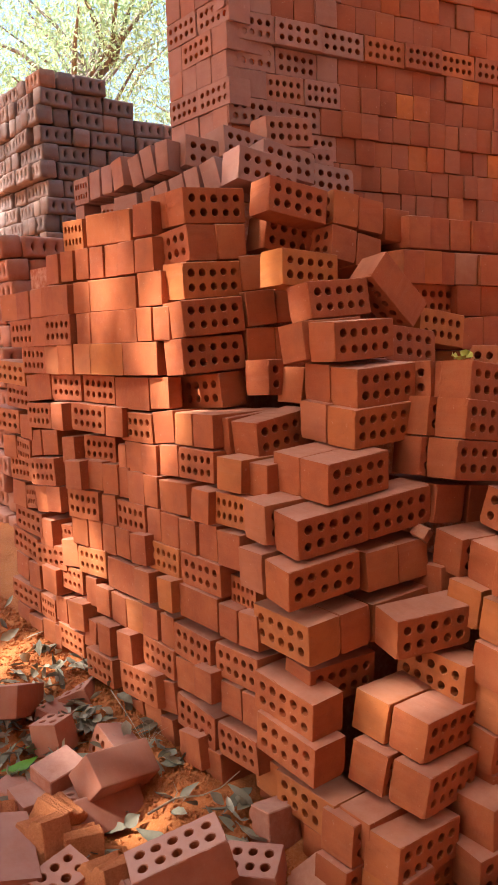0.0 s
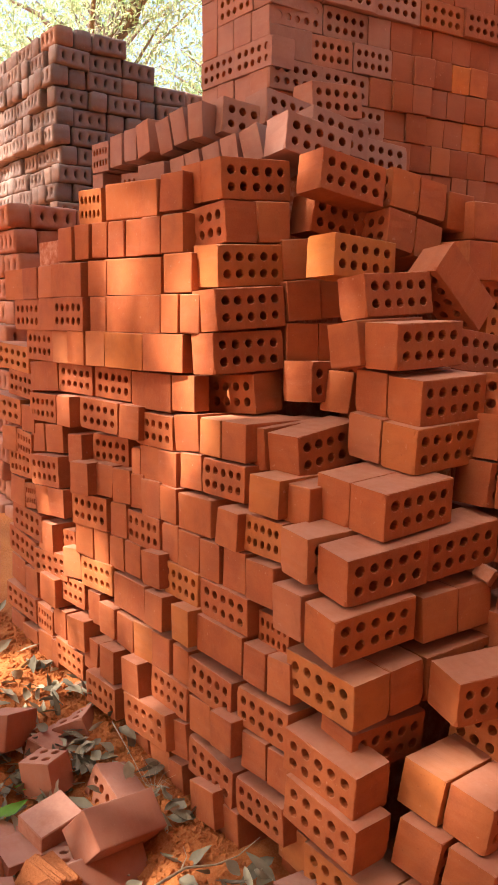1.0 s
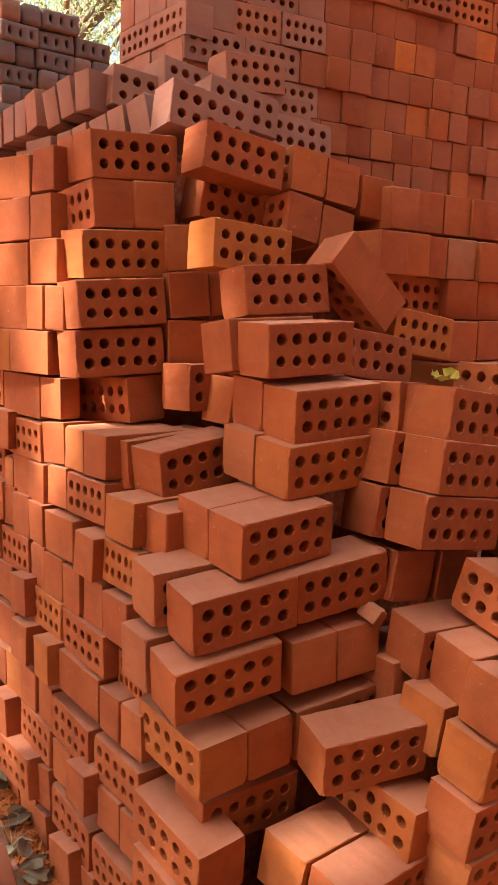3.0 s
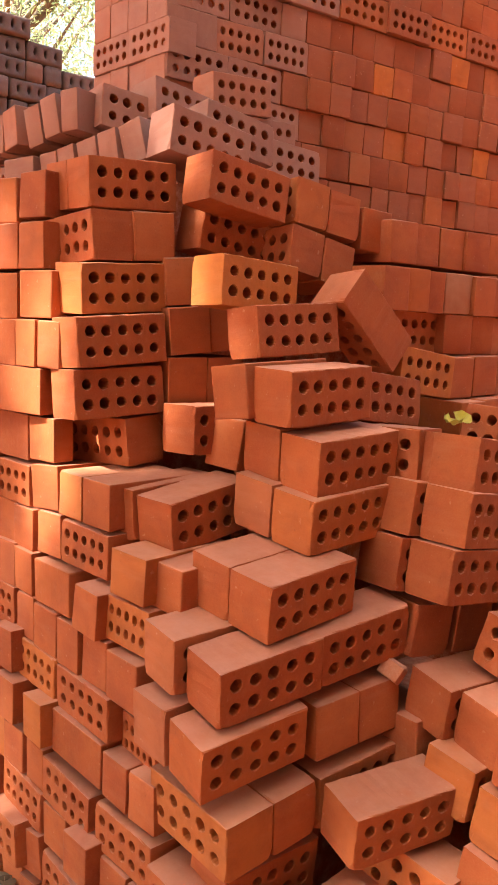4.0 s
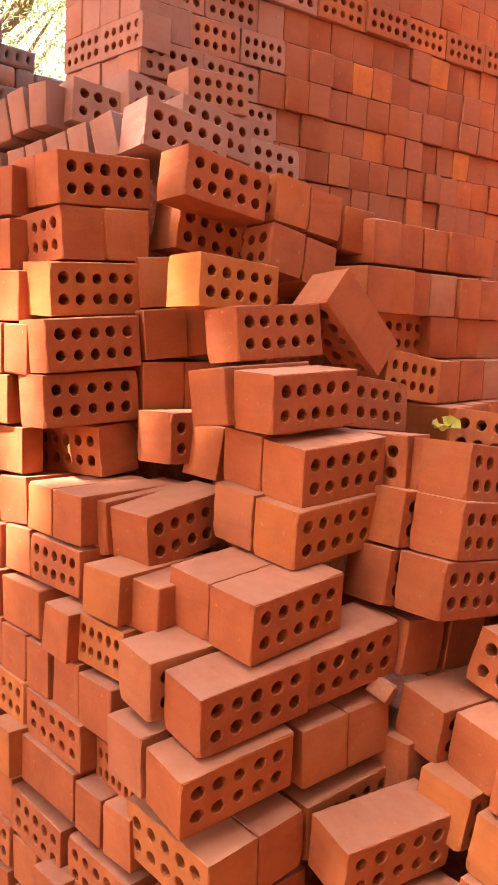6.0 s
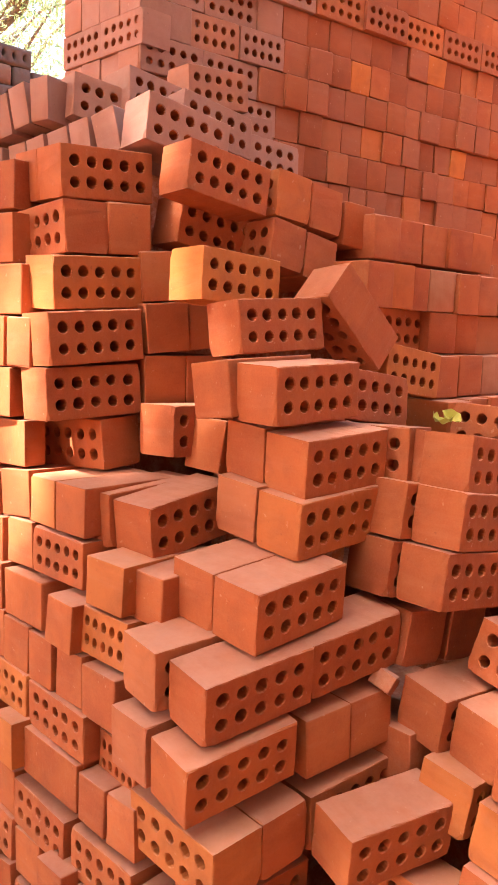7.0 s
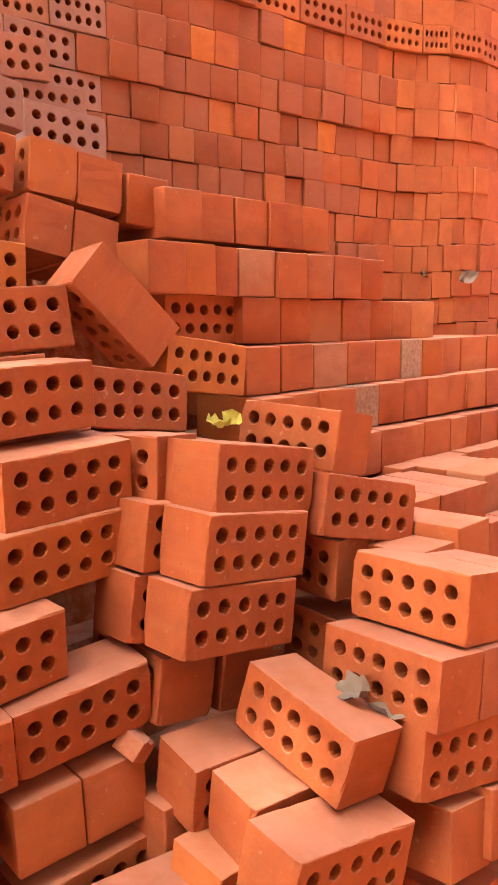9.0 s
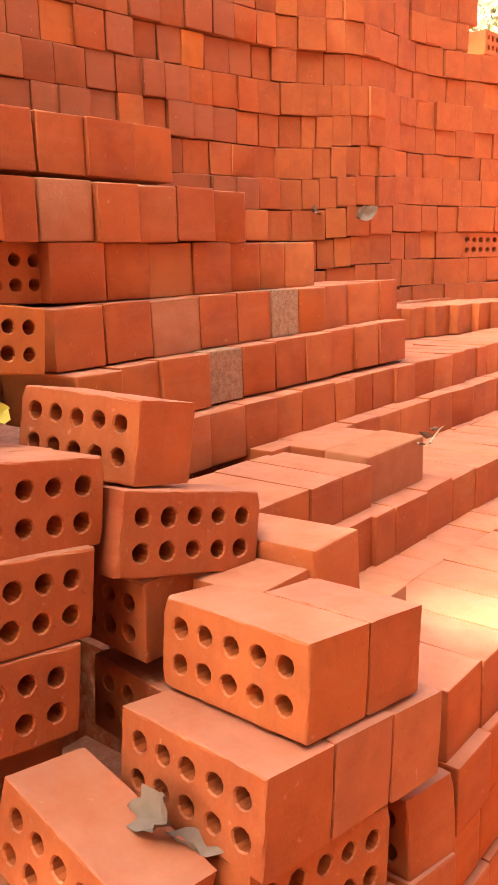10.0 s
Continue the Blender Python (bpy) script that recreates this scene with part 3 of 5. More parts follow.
# the broken end, brick by brick
for kind, x, y, z, yaw, pitch, roll in (
    ("S", -0.105, 2.611, 1.785, 34.9, 0.8, -3.3),  # A
    ("H", -0.176, 2.582, 1.662, 37.7, -4.4, -2.1),  # B1
    ("h", -0.092, 2.638, 1.674, 36.8, -1.1, -2.8),  # B2
    ("S", -0.115, 2.535, 1.564, 39.5, 1.1, -3.3),  # I
    ("S", -0.113, 2.497, 1.454, 37.4, -3.0, -3.8),  # J
    ("S", -0.115, 2.497, 1.345, 35.9, -3.5, -2.3),  # J2
    ("S", -0.111, 2.571, 1.235, -44.5, 3.2, -4.1),  # J3
    ("S", 0.006, 2.401, 1.128, 40.7, -1.7, -3.0),  # L
    ("S", 0.080, 2.332, 1.129, 42.8, 0.1, -6.8),  # L2
    ("S", 0.348, 2.252, 1.261, 37.3, 2.9, -2.5),  # N
    ("S", 0.335, 2.235, 1.159, 39.1, 4.1, -2.2),  # N2
    ("S", 0.256, 2.117, 1.044, 39.3, 3.9, -3.3),  # M
):
    tumbled(kind, x, y, z, yaw, pitch, roll)
for kind, x, y, z, yaw, pitch, roll in (
    ("S", 0.294, 2.276, 1.379, 37.6, 0.6, -2.2),  # R
    ("S", 0.249, 2.442, 1.490, 33.5, -6.1, -3.6),  # X
    ("S", 0.145, 2.603, 1.787, 35.2, -3.4, 8.1),  # K
    ("S", 0.133, 2.710, 1.692, 33.9, -1.5, 9.9),  # K2
    ("h", -0.001, 2.647, 1.479, 30.8, -0.1, -5.1),  # K4
    ("h", -0.008, 2.642, 1.367, 34.2, -0.9, -0.6),  # K5
    ("S", 0.115, 2.518, 1.272, 43.0, -2.6, 2.1),  # K6
    ("p", 0.216, 2.482, 1.238, 39.1, 0.3, 9.2),  # K7
    ("p", 0.220, 2.347, 1.379, 37.0, -7.9, -2.5),  # K8
    ("H", 0.264, 2.760, 1.767, 35.1, -5.6, 7.2),  # RH1
    ("H", 0.252, 2.739, 1.659, 36.4, -5.4, 10.5),  # RH3
):
    tumbled(kind, x, y, z, yaw, pitch, roll)
for kind, x, y, z, yaw, pitch, roll in (
    ("h", 0.442, 2.883, 1.735, 34.4, -0.9, 3.5),  # RH5
    ("S", 0.447, 2.475, 1.351, 36.5, -8.5, 7.5),  # R2
    ("S", 0.589, 2.845, 1.494, 36.3, -0.9, 1.2),  # R4
    ("h", 0.693, 2.956, 1.302, 29.9, 4.4, 7.2),  # R5
    ("H", 0.486, 2.297, 0.940, 30.7, 0.3, 7.2),  # S4
    ("S", 0.190, 2.049, 0.927, 33.0, 5.6, -4.8),  # O
    ("S", 0.115, 2.125, 0.941, 32.2, 2.8, -2.7),  # O3
    ("S", 0.165, 2.028, 0.811, 32.8, 7.2, -5.2),  # Q
    ("S", 0.098, 2.117, 0.819, 35.1, -0.0, -2.1),  # Q2
    ("h", 0.288, 2.179, 0.801, 32.7, -0.6, -2.6),  # Q3
    ("S", 0.437, 2.041, 0.671, 23.9, 6.0, -2.4),  # P
):
    tumbled(kind, x, y, z, yaw, pitch, roll)
for kind, x, y, z, yaw, pitch, roll in (
    ("S", 0.377, 2.160, 0.672, 33.9, -0.1, -2.9),  # P2
    ("S", 0.639, 2.278, 1.251, 38.1, -2.5, 8.6),  # S1
    ("S", 0.620, 2.242, 1.157, 37.8, -0.6, 8.3),  # S2
    ("S", 0.596, 2.221, 1.055, 34.8, -1.5, 7.9),  # S3
    ("S", 0.765, 2.440, 1.289, -48.8, -10.4, 1.4),  # V
    ("S", 0.836, 2.374, 1.174, 29.8, -5.2, 12.1),  # T
    ("S", 0.770, 2.407, 1.085, -54.0, -0.9, 0.9),  # T3
    ("S", 0.910, 2.194, 1.077, -56.0, -7.8, -2.4),  # U
    ("S", 0.852, 2.139, 0.979, -56.5, -7.5, -2.3),  # UU
    ("S", 0.917, 2.119, 0.870, 30.0, -4.2, 9.0),  # UO
    ("H", 1.064, 2.286, 0.801, 31.6, -8.2, 5.6),  # UH1
    ("h", 0.876, 2.143, 0.742, 36.0, -6.7, 9.1),  # UH2
):
    tumbled(kind, x, y, z, yaw, pitch, roll)
for kind, x, y, z, yaw, pitch, roll in (
    ("h", 0.956, 2.180, 0.736, 35.0, -9.4, 11.8),  # UH3
    ("h", 1.055, 2.260, 0.707, 33.4, -6.6, 8.3),  # UH4
    ("S", 0.830, 2.343, 0.941, -55.0, -3.1, 2.8),  # TL
    ("S", 0.718, 2.109, 0.918, -54.8, -8.7, 10.8),  # Y
    ("S", 0.710, 1.989, 0.797, 31.2, 4.2, 9.1),  # Z
    ("S", 0.611, 2.186, 0.826, 29.3, 7.0, 0.6),  # ZC
    ("S", 0.491, 2.055, 0.550, -52.1, -4.4, 3.5),  # P8
    ("S", 0.447, 1.942, 0.461, 43.0, 6.6, 3.6),  # p3
    ("S", 0.437, 1.903, 0.348, 45.8, 6.4, 5.5),  # p5
    ("S", 0.372, 1.828, 0.227, 40.1, 1.5, 3.3),  # p7
    ("H", 0.121, 2.041, 0.667, 37.5, 1.5, -2.9),  # fa
    ("S", 0.206, 2.072, 0.536, 35.9, 4.4, 0.6),  # fb
):
    tumbled(kind, x, y, z, yaw, pitch, roll)
for kind, x, y, z, yaw, pitch, roll in (
    ("H", 0.120, 2.003, 0.499, 40.1, 5.6, -2.7),  # fc
    ("H", 0.122, 1.980, 0.398, 39.2, 5.3, -1.0),  # fd
    ("F", 0.432, 2.549, 1.512, 36.4, -6.5, 44.4),  # LEAN
    ("S", 0.454, 2.373, 1.259, -40.4, -4.1, -2.3),  # NR
    ("S", 0.622, 2.115, 0.713, 37.5, 6.8, 2.5),  # D1
    ("S", 0.678, 1.999, 0.701, 36.9, 6.7, 2.2),  # D2
    ("S", 0.191, 2.197, 1.051, 39.3, 3.9, -3.3),  # M2
    ("S", 0.285, 2.335, 1.270, 37.3, 2.9, -2.5),  # NL
    ("S", 0.268, 2.317, 1.169, 39.1, 4.1, -2.2),  # N2L
    ("H", 0.349, 2.818, 1.751, 35.1, -5.6, 7.2),  # RH2
    ("H", 0.336, 2.798, 1.637, 36.4, -5.4, 10.5),  # RH4
    ("S", 0.583, 2.367, 1.245, 38.1, -2.5, 8.6),  # NR2
):
    tumbled(kind, x, y, z, yaw, pitch, roll)
for kind, x, y, z, yaw, pitch, roll in (
    ("S", 0.536, 2.309, 1.160, 37.8, -0.6, 8.3),  # S2L
    ("S", 0.519, 2.294, 1.055, 34.8, -1.5, 7.9),  # S3L
    ("H", 0.586, 2.356, 0.926, 30.7, 0.3, 7.2),  # S5
    ("S", 0.369, 2.171, 0.943, 33.0, 5.6, -4.8),  # O2
    ("h", 0.375, 2.235, 0.806, 32.7, -0.6, -2.6),  # Q4
    ("S", 0.995, 2.251, 1.063, -56.0, -7.8, -2.4),  # U2
    ("S", 0.938, 2.196, 0.966, -56.5, -7.5, -2.3),  # UU2
    ("S", 1.024, 2.253, 0.950, -56.5, -7.5, -2.3),  # UU3
    ("S", 0.682, 2.105, 0.813, 29.3, 7.0, 0.6),  # ZB
    ("S", 0.368, 2.012, 0.476, 43.0, 6.6, 3.6),  # p2
    ("S", 0.351, 1.972, 0.364, 45.8, 6.4, 5.5),  # p4
    ("S", 0.279, 1.898, 0.234, 40.1, 1.5, 3.3),  # p6
):
    tumbled(kind, x, y, z, yaw, pitch, roll)
for kind, x, y, z, yaw, pitch, roll in (
    ("H", 0.203, 2.104, 0.672, 37.5, 1.5, -2.9),  # fa2
    ("h", 0.086, 2.704, 1.488, 30.8, -0.1, -5.1),  # K4b
    ("S", -0.163, 2.694, 1.786, 34.9, 0.8, -3.3),  # LA
    ("h", 0.078, 2.700, 1.368, 34.2, -0.9, -0.6),  # K5b
    ("S", 0.364, 1.838, 0.121, 40.1, 1.5, 3.3),  # p9
    ("S", 0.260, 1.885, 0.129, 40.1, 1.5, 3.3),  # p10
    ("S", 0.657, 1.992, 0.596, 36.9, 6.7, 2.2),  # D3
    ("S", 0.659, 2.003, 0.490, 36.9, 6.7, 2.2),  # D4
    ("S", 0.633, 2.017, 0.386, 36.9, 6.7, 2.2),  # D5
    ("S", 0.635, 2.029, 0.280, 36.9, 6.7, 2.2),  # D6
    ("h", -0.014, 2.670, 1.586, 30.8, -0.1, -5.1),  # K3L
    ("S", 0.627, 2.051, 0.176, 36.9, 6.7, 2.2),  # D7
):
    tumbled(kind, x, y, z, yaw, pitch, roll)
for kind, x, y, z, yaw, pitch, roll in (
    ("S", 0.609, 2.039, 0.073, 36.9, 6.7, 2.2),  # D8
):
    tumbled(kind, x, y, z, yaw, pitch, roll)
for kind, x, y, z, yaw, pitch, roll in (
    ("S", -0.120, 2.949, 1.994, 33.4, -5.7, 6.5),  # Ga
    ("S", 0.060, 2.704, 1.895, 33.2, -5.2, 9.2),  # Gb
    ("S", -0.009, 3.009, 2.032, 42.3, -8.7, 5.5),  # Gc
    ("S", 0.147, 3.274, 2.145, 36.0, -0.7, -3.9),  # Gd
    ("S", 0.129, 2.880, 1.951, 37.7, -6.9, 8.0),  # Ge
    ("S", 0.236, 3.352, 2.048, 38.7, 0.0, -3.6),  # Gf
    ("S", 0.289, 3.178, 1.942, 32.6, -7.1, 4.0),  # Gg
):
    tumbled(kind, x, y, z, yaw, pitch, roll, WEATHERED, "weathered greyish terracotta brick lying on the stack's top")


# two orange-ochre bricks; the sun patch on K3 is partly put into its colour
for kind, x, y, z, yaw, pitch, roll in (
    ("S", 0.169, 2.514, 1.580, 38.8, -2.6, 3.5),  # K3
    ("S", 0.579, 2.660, 1.401, 40.1, -1.9, 7.4),  # R3
):
    tumbled(kind, x, y, z, yaw, pitch, roll, OCHRE_HOLED, "orange-ochre brick with ten round holes in the broken stack")

# the flank's lowest courses at the broken end
for z, kinds in ((0.300, "hsh"), (0.198, "hhhp"), (0.098, "ph")):
    joints = [1.66 + dice.uniform(-0.02, 0.02)]
    for k in kinds:
        joints.append(joints[-1] - (LONG if k in "sp" else THICK) - 0.002)
    side_course(front_stack, 1.31, z, 0.0, joints, kinds)

# ---- the top of the stack behind the flank ----
worn_plain = [mesh_of("brick", plain_brick(90 + k), weathered_clay) for k in range(3)]
aged_shaded_plain = [mesh_of("brick", plain_brick(95 + k), aged_shaded_clay) for k in range(3)]


def top_edge(v, z):
    return 1.50 + 0.30 * max(0.0, 2.58 - v)


flank_row(("s", 2.973, 2.850, 2.001, 1.998, 0.095), face=top_edge, meshes=WEATHERED)
flank_row(("h", 2.848, 2.762, 2.007, 2.007, 0.098), ("h", 2.747, 2.666, 2.010, 2.008, 0.098), ("h", 2.656, 2.579, 2.012, 2.022, 0.1), ("h", 2.579, 2.522, 2.004, 2.017, 0.1), ("h", 2.522, 2.464, 2.022, 2.035, 0.1), ("h", 2.464, 2.405, 2.035, 2.039, 0.1), face=top_edge, meshes=worn_plain)
flank_row(("h", 2.976, 2.900, 1.900, 1.901, 0.1), ("h", 2.656, 2.526, 1.885, 1.888, 0.098), ("h", 2.526, 2.470, 1.889, 1.897, 0.098), ("h", 2.470, 2.410, 1.900, 1.912, 0.098), ("h", 2.410, 2.343, 1.914, 1.927, 0.1), ("h", 2.339, 2.277, 1.929, 1.940, 0.1), ("h", 2.270, 2.201, 1.939, 1.960, 0.1), face=top_edge, meshes=worn_plain)
flank_row(("sv", 2.839, 2.664, 1.894, 1.882, 0.098), face=top_edge, meshes=WEATHERED)

# ---- the tall wall behind ----
pale_plain = [mesh_of("brick", plain_brick(70 + k), pale_clay) for k in range(2)]
mossy_plain = [mesh_of("brick", plain_brick(80 + k), mossy_clay) for k in range(2)]


def joints_from(start, end, kinds):
    """Joints for a run of bricks, long or short by their letters, with the small slips of dry stacking."""
    u, found, used = start, [start], ""
    n = 0
    while u < end:
        k = kinds[n] if n < len(kinds) else ("h" if dice.random() < 0.93 else "p")
        u += (LONG if k in "sp" else THICK) + dice.uniform(-0.001, 0.009)
        found.append(u)
        used += k
        n += 1
    return found, used


WALL_LINE = ((1.9, 2.66), (2.5, 2.60), (2.9, 2.55), (3.25, 2.512), (3.5, 2.475), (3.72, 2.455), (3.86, 2.43), (3.96, 2.33), (4.06, 2.285), (4.22, 2.26), (4.45, 2.285), (4.68, 2.23), (4.9, 2.15), (5.3, 2.02), (6.9, 1.5))


def wall_line(u):
    """How deep (v) the tall wall stands: its courses wander, with a fold near the far end."""
    for (u0, v0), (u1, v1) in zip(WALL_LINE, WALL_LINE[1:]):
        if u <= u1:
            return v0 + (v1 - v0) * (u - u0) / (u1 - u0)
    return WALL_LINE[-1][1]


def wall_face(u):
    return sum(wall_line(u + d) for d in (-0.08, -0.04, 0.0, 0.04, 0.08)) / 5


JOINTS = {}
JOINTS[0] = (2.22, 2.44, 2.66, 2.88, 3.09, 3.297, 3.515, 3.721, 3.892, 3.988, 4.141, 4.35, 4.565, 4.74)
JOINTS[1] = (2.43, 2.532, 2.636, 2.735, 2.833, 2.931, 3.034, 3.121, 3.222, 3.327, 3.418, 3.515, 3.611, 3.7, 3.781, 3.873, 3.916, 3.994, 4.087, 4.19, 4.32, 4.44, 4.53, 4.62, 4.72)
JOINTS[2] = (2.534, 2.64, 2.738, 2.832, 2.928, 3.025, 3.118, 3.228, 3.318, 3.415, 3.51, 3.605, 3.7, 3.786, 3.863, 3.953, 4.014, 4.091, 4.178, 4.29, 4.42, 4.52, 4.61, 4.7, 4.77)
JOINTS[3] = (2.54, 2.632, 2.726, 2.814, 2.911, 3.017, 3.113, 3.192, 3.306, 3.398, 3.5, 3.594, 3.695, 3.783, 3.868, 3.953, 4.016, 4.095, 4.181, 4.32, 4.459, 4.539, 4.63)
JOINTS[4] = (2.517, 2.615, 2.712, 2.808, 2.904, 3.008, 3.105, 3.203, 3.295, 3.387, 3.475, 3.582, 3.683, 3.77, 3.863, 3.952, 4.017, 4.09, 4.2, 4.316, 4.451, 4.55)
JOINTS[5] = (2.529, 2.642, 2.746, 2.842, 2.937, 3.035, 3.135, 3.23, 3.308, 3.408, 3.5, 3.616, 3.706, 3.801, 3.876, 3.924, 3.974, 4.041, 4.122, 4.216, 4.345, 4.48)
JOINTS[6] = (2.657, 2.759, 2.857, 2.941, 3.044, 3.135, 3.225, 3.315, 3.416, 3.503, 3.608, 3.707, 3.798, 3.876, 3.921, 3.975, 4.046, 4.123, 4.217, 4.35, 4.481, 4.6, 4.712)
JOINTS[7] = (3.48, 3.579, 3.68, 3.783, 3.913, 3.97, 4.024, 4.085, 4.186, 4.3, 4.42, 4.53)
JOINTS[8] = (3.58, 3.68, 3.78, 3.869, 3.923, 3.978, 4.052, 4.147, 4.275, 4.444, 4.519)
JOINTS[9] = (3.6, 3.714, 3.826, 3.893, 3.941, 4.01, 4.109, 4.252, 4.389, 4.499, 4.599, 4.717)
JOINTS[10] = (3.7, 3.81, 3.915, 3.969, 4.028, 4.125, 4.26, 4.393, 4.507, 4.603, 4.751)
FIRST = {0: "s", 1: "ss", 2: "pss", 3: "ss", 4: "hss"}
far_wall = Heap()
for k in range(-6, 13):
    top = 2.625 - 0.1055 * k
    end = 6.3 if k > 2 else (4.74 + 0.03 * k if k > -4 else 4.6)
    known = JOINTS.get(k, ())
    lead, kinds = joints_from(2.0 + dice.uniform(0, 0.02), known[0] - 0.06 if known else 2.5, FIRST.get(k, ""))
    if known:
        stretch = (known[0] - lead[0]) / (lead[-1] - lead[0])
        joints = [lead[0] + (u - lead[0]) * stretch for u in lead] + list(known[1:])
    else:
        joints = lead
    kinds = kinds + ("s" if k == 0 else "h") * (len(joints) - len(kinds) - 1)
    tail, more = joints_from(joints[-1], end - 0.05, "s" * 40 if k == 0 else "")
    if joints[-1] < end - 0.05:
        joints, kinds = joints + tail[1:], kinds + more
    shift = dice.uniform(-0.006, 0.006)
    for n, (u0, u1, kind) in enumerate(zip(joints, joints[1:], kinds)):
        mid = (u0 + u1) / 2
        if k >= 5 and mid < 2.35 or k == 12 and mid < 4.15:
            continue
        v0, v1 = wall_face(u0), wall_face(u1)
        forward = -0.012 if k >= 8 and mid > 3.5 else 0.0
        wide = math.hypot(u1 - u0, v1 - v0) - 0.0015
        deep = LONG if kind == "h" else THICK
        proud = shift + dice.choice((0, 0, 0, 0.004, -0.004, 0.010))
        lift = 0.018 * min(1.0, max(0.0, (mid - 3.9) / 0.2)) * min(1.0, max(0.0, (k - 4) / 2)) + (0.012 if k >= 8 and mid > 4.3 else 0.0)
        turn = math.atan2(v1 - v0, u1 - u0)
        m = placed(mid - (deep / 2 - proud) * math.sin(turn), (v0 + v1) / 2 + forward + (deep / 2 - proud) * math.cos(turn), top + lift - 0.0525, math.degrees(turn) + dice.gauss(0, 0.9), dice.uniform(-0.9, 0.9), dice.gauss(0.2, 0.9))
        mesh = pick(kind)
        # Browner, darker bricks towards the left put the wall's shade into colour.
        if mid < 2.56 and k < 6:
            mesh = dice.choice(WEATHERED if kind == "s" else aged_shaded_plain if dice.random() < 0.5 else worn_plain)
        elif mid < 3.75 and k < 9 and dice.random() < 0.95 - 0.6 * max(0.0, mid - 2.8):
            mesh = dice.choice(AGED_SHADED_HOLED if kind == "s" else aged_shaded_plain)
        if kind == "h" and k == 2 and 3.95 < mid < 4.01:
            mesh = pale_plain[0]
        if kind == "h" and abs(mid - {1: 3.25, 2: 2.88, 4: 3.41}.get(k, 0)) < 0.05:
            mesh = OCHRE_PLAIN
        if k == 10 and 4.8 < mid < 5.1 or k == 3 and 4.82 < mid < 5.1:
            mesh = HOLED[1]
        laid(mesh, m, kind, wide, 0.1045 + dice.uniform(-0.003, 0), far_wall if mid > 3.75 or k < -3 else back_stack)
far_wall.build(back_stack)
# the left end of the tall wall
for k in range(-6, 6):
    kinds = {0: "ss", 1: "hsh", 2: "hhhh", 3: "ss", 4: "hhhh", -1: "hhhh", -2: "shh"}.get(k, "hhs")
    wide = {"s": LONG, "h": THICK}
    joints = [3.06]
    for c in kinds:
        joints.append(joints[-1] - wide[c] - 0.001)
    side_course(back_stack, 2.0, 2.675 - 0.1005 * k, 0.0, joints, kinds, meshes={"s": WEATHERED, "h": worn_plain})

# ---- terraces ----
front_row(terraces, 1.86, 1.767, (2.13, 2.235, 2.343, 2.449, 2.568, 2.67), "hhhhh")
front_row(terraces, 1.79, 1.648, (2.03, 2.13, 2.216, 2.285, 2.403, 2.503, 2.606, 2.715, 2.824), "hhhhhhhh", special={3: pale_plain[0]})
front_row(terraces, 1.80, 1.543, (2.301, 2.424, 2.536, 2.658, 2.771, 2.877, 2.967, 3.084), "hhhhhhh")
front_row(terraces, 1.745, 1.435, (2.258, 2.367, 2.479, 2.613, 2.728, 2.842, 2.939, 3.045, 3.151, 3.302, 3.391), "hhhhhhhhhh", special={2: pale_plain[1], 5: mossy_plain[0]}, slope=0.008)
front_row(terraces, 1.70, 1.327, (2.258, 2.36, 2.456, 2.582, 2.689, 2.799, 2.91, 3.012, 3.115, 3.221, 3.355), "hhhhhhhhhh", special={3: mossy_plain[1]}, slope=0.016)
front_row(terraces, 1.66, 1.223, (2.33, 2.43, 2.535, 2.646, 2.746, 2.842, 2.964, 3.046, 3.133, 3.238, 3.336, 3.445, 3.558, 3.64, 3.729, 3.80, 3.876, 3.98, 4.08, 4.18, 4.28, 4.39, 4.49), "h" * 22, slope=0.008)
front_row(terraces, 1.61, 1.135, (2.65, 2.755, 2.86, 2.968, 3.075, 3.175, 3.339, 3.462, 3.596, 3.68, 3.764, 3.87, 3.97, 4.07, 4.18, 4.29, 4.4), "h" * 16, slope=0.008)
front_row(terraces, 2.57, 1.335, (3.58, 3.69, 3.80, 3.91, 4.02, 4.13, 4.24, 4.35, 4.46, 4.57), "h" * 9, bend=-0.30)
front_row(terraces, 2.73, 1.435, (3.84, 3.95, 4.06, 4.17, 4.28, 4.39, 4.5, 4.61, 4.72, 4.83, 4.94, 5.05, 5.16, 5.27, 5.38), "h" * 14, bend=-0.14)
far_terrace = Heap()
for v in (1.88, 2.10, 2.32):
    front_row(far_terrace, v, 1.228, [3.2 + 0.105 * i for i in range(22)], "h" * 21)
for v in (2.2, 2.42):
    front_row(far_terrace, v, 1.333, [3.4 + 0.106 * i for i in range(20)], "h" * 19)
front_row(terraces, 1.407, 1.127, (2.30, 2.40, 2.50, 2.60, 2.70), "hhhh")
front_row(terraces, 1.415, 1.140, (2.705, 2.925), "p", special={0: pale_plain[0]})
front_row(terraces, 1.525, 1.136, (2.715, 2.935), "p")
front_row(terraces, 1.37, 1.045, (2.33, 2.44, 2.545, 2.649, 2.722, 2.849, 2.968, 3.08, 3.198, 3.3, 3.41, 3.51, 3.62, 3.73, 3.84), "h" * 14)
front_row(terraces, 1.585, 1.042, [2.6 + 0.106 * i for i in range(14)], "h" * 13)
# the paved step: tops of two deep rows
front_row(terraces, 1.060, 0.955, [2.312 + 0.107 * i for i in range(15)], "h" * 14, slope=0.0)
front_row(terraces, 1.275, 0.95, [2.30 + 0.108 * i for i in range(15)], "h" * 14, slope=0.0)
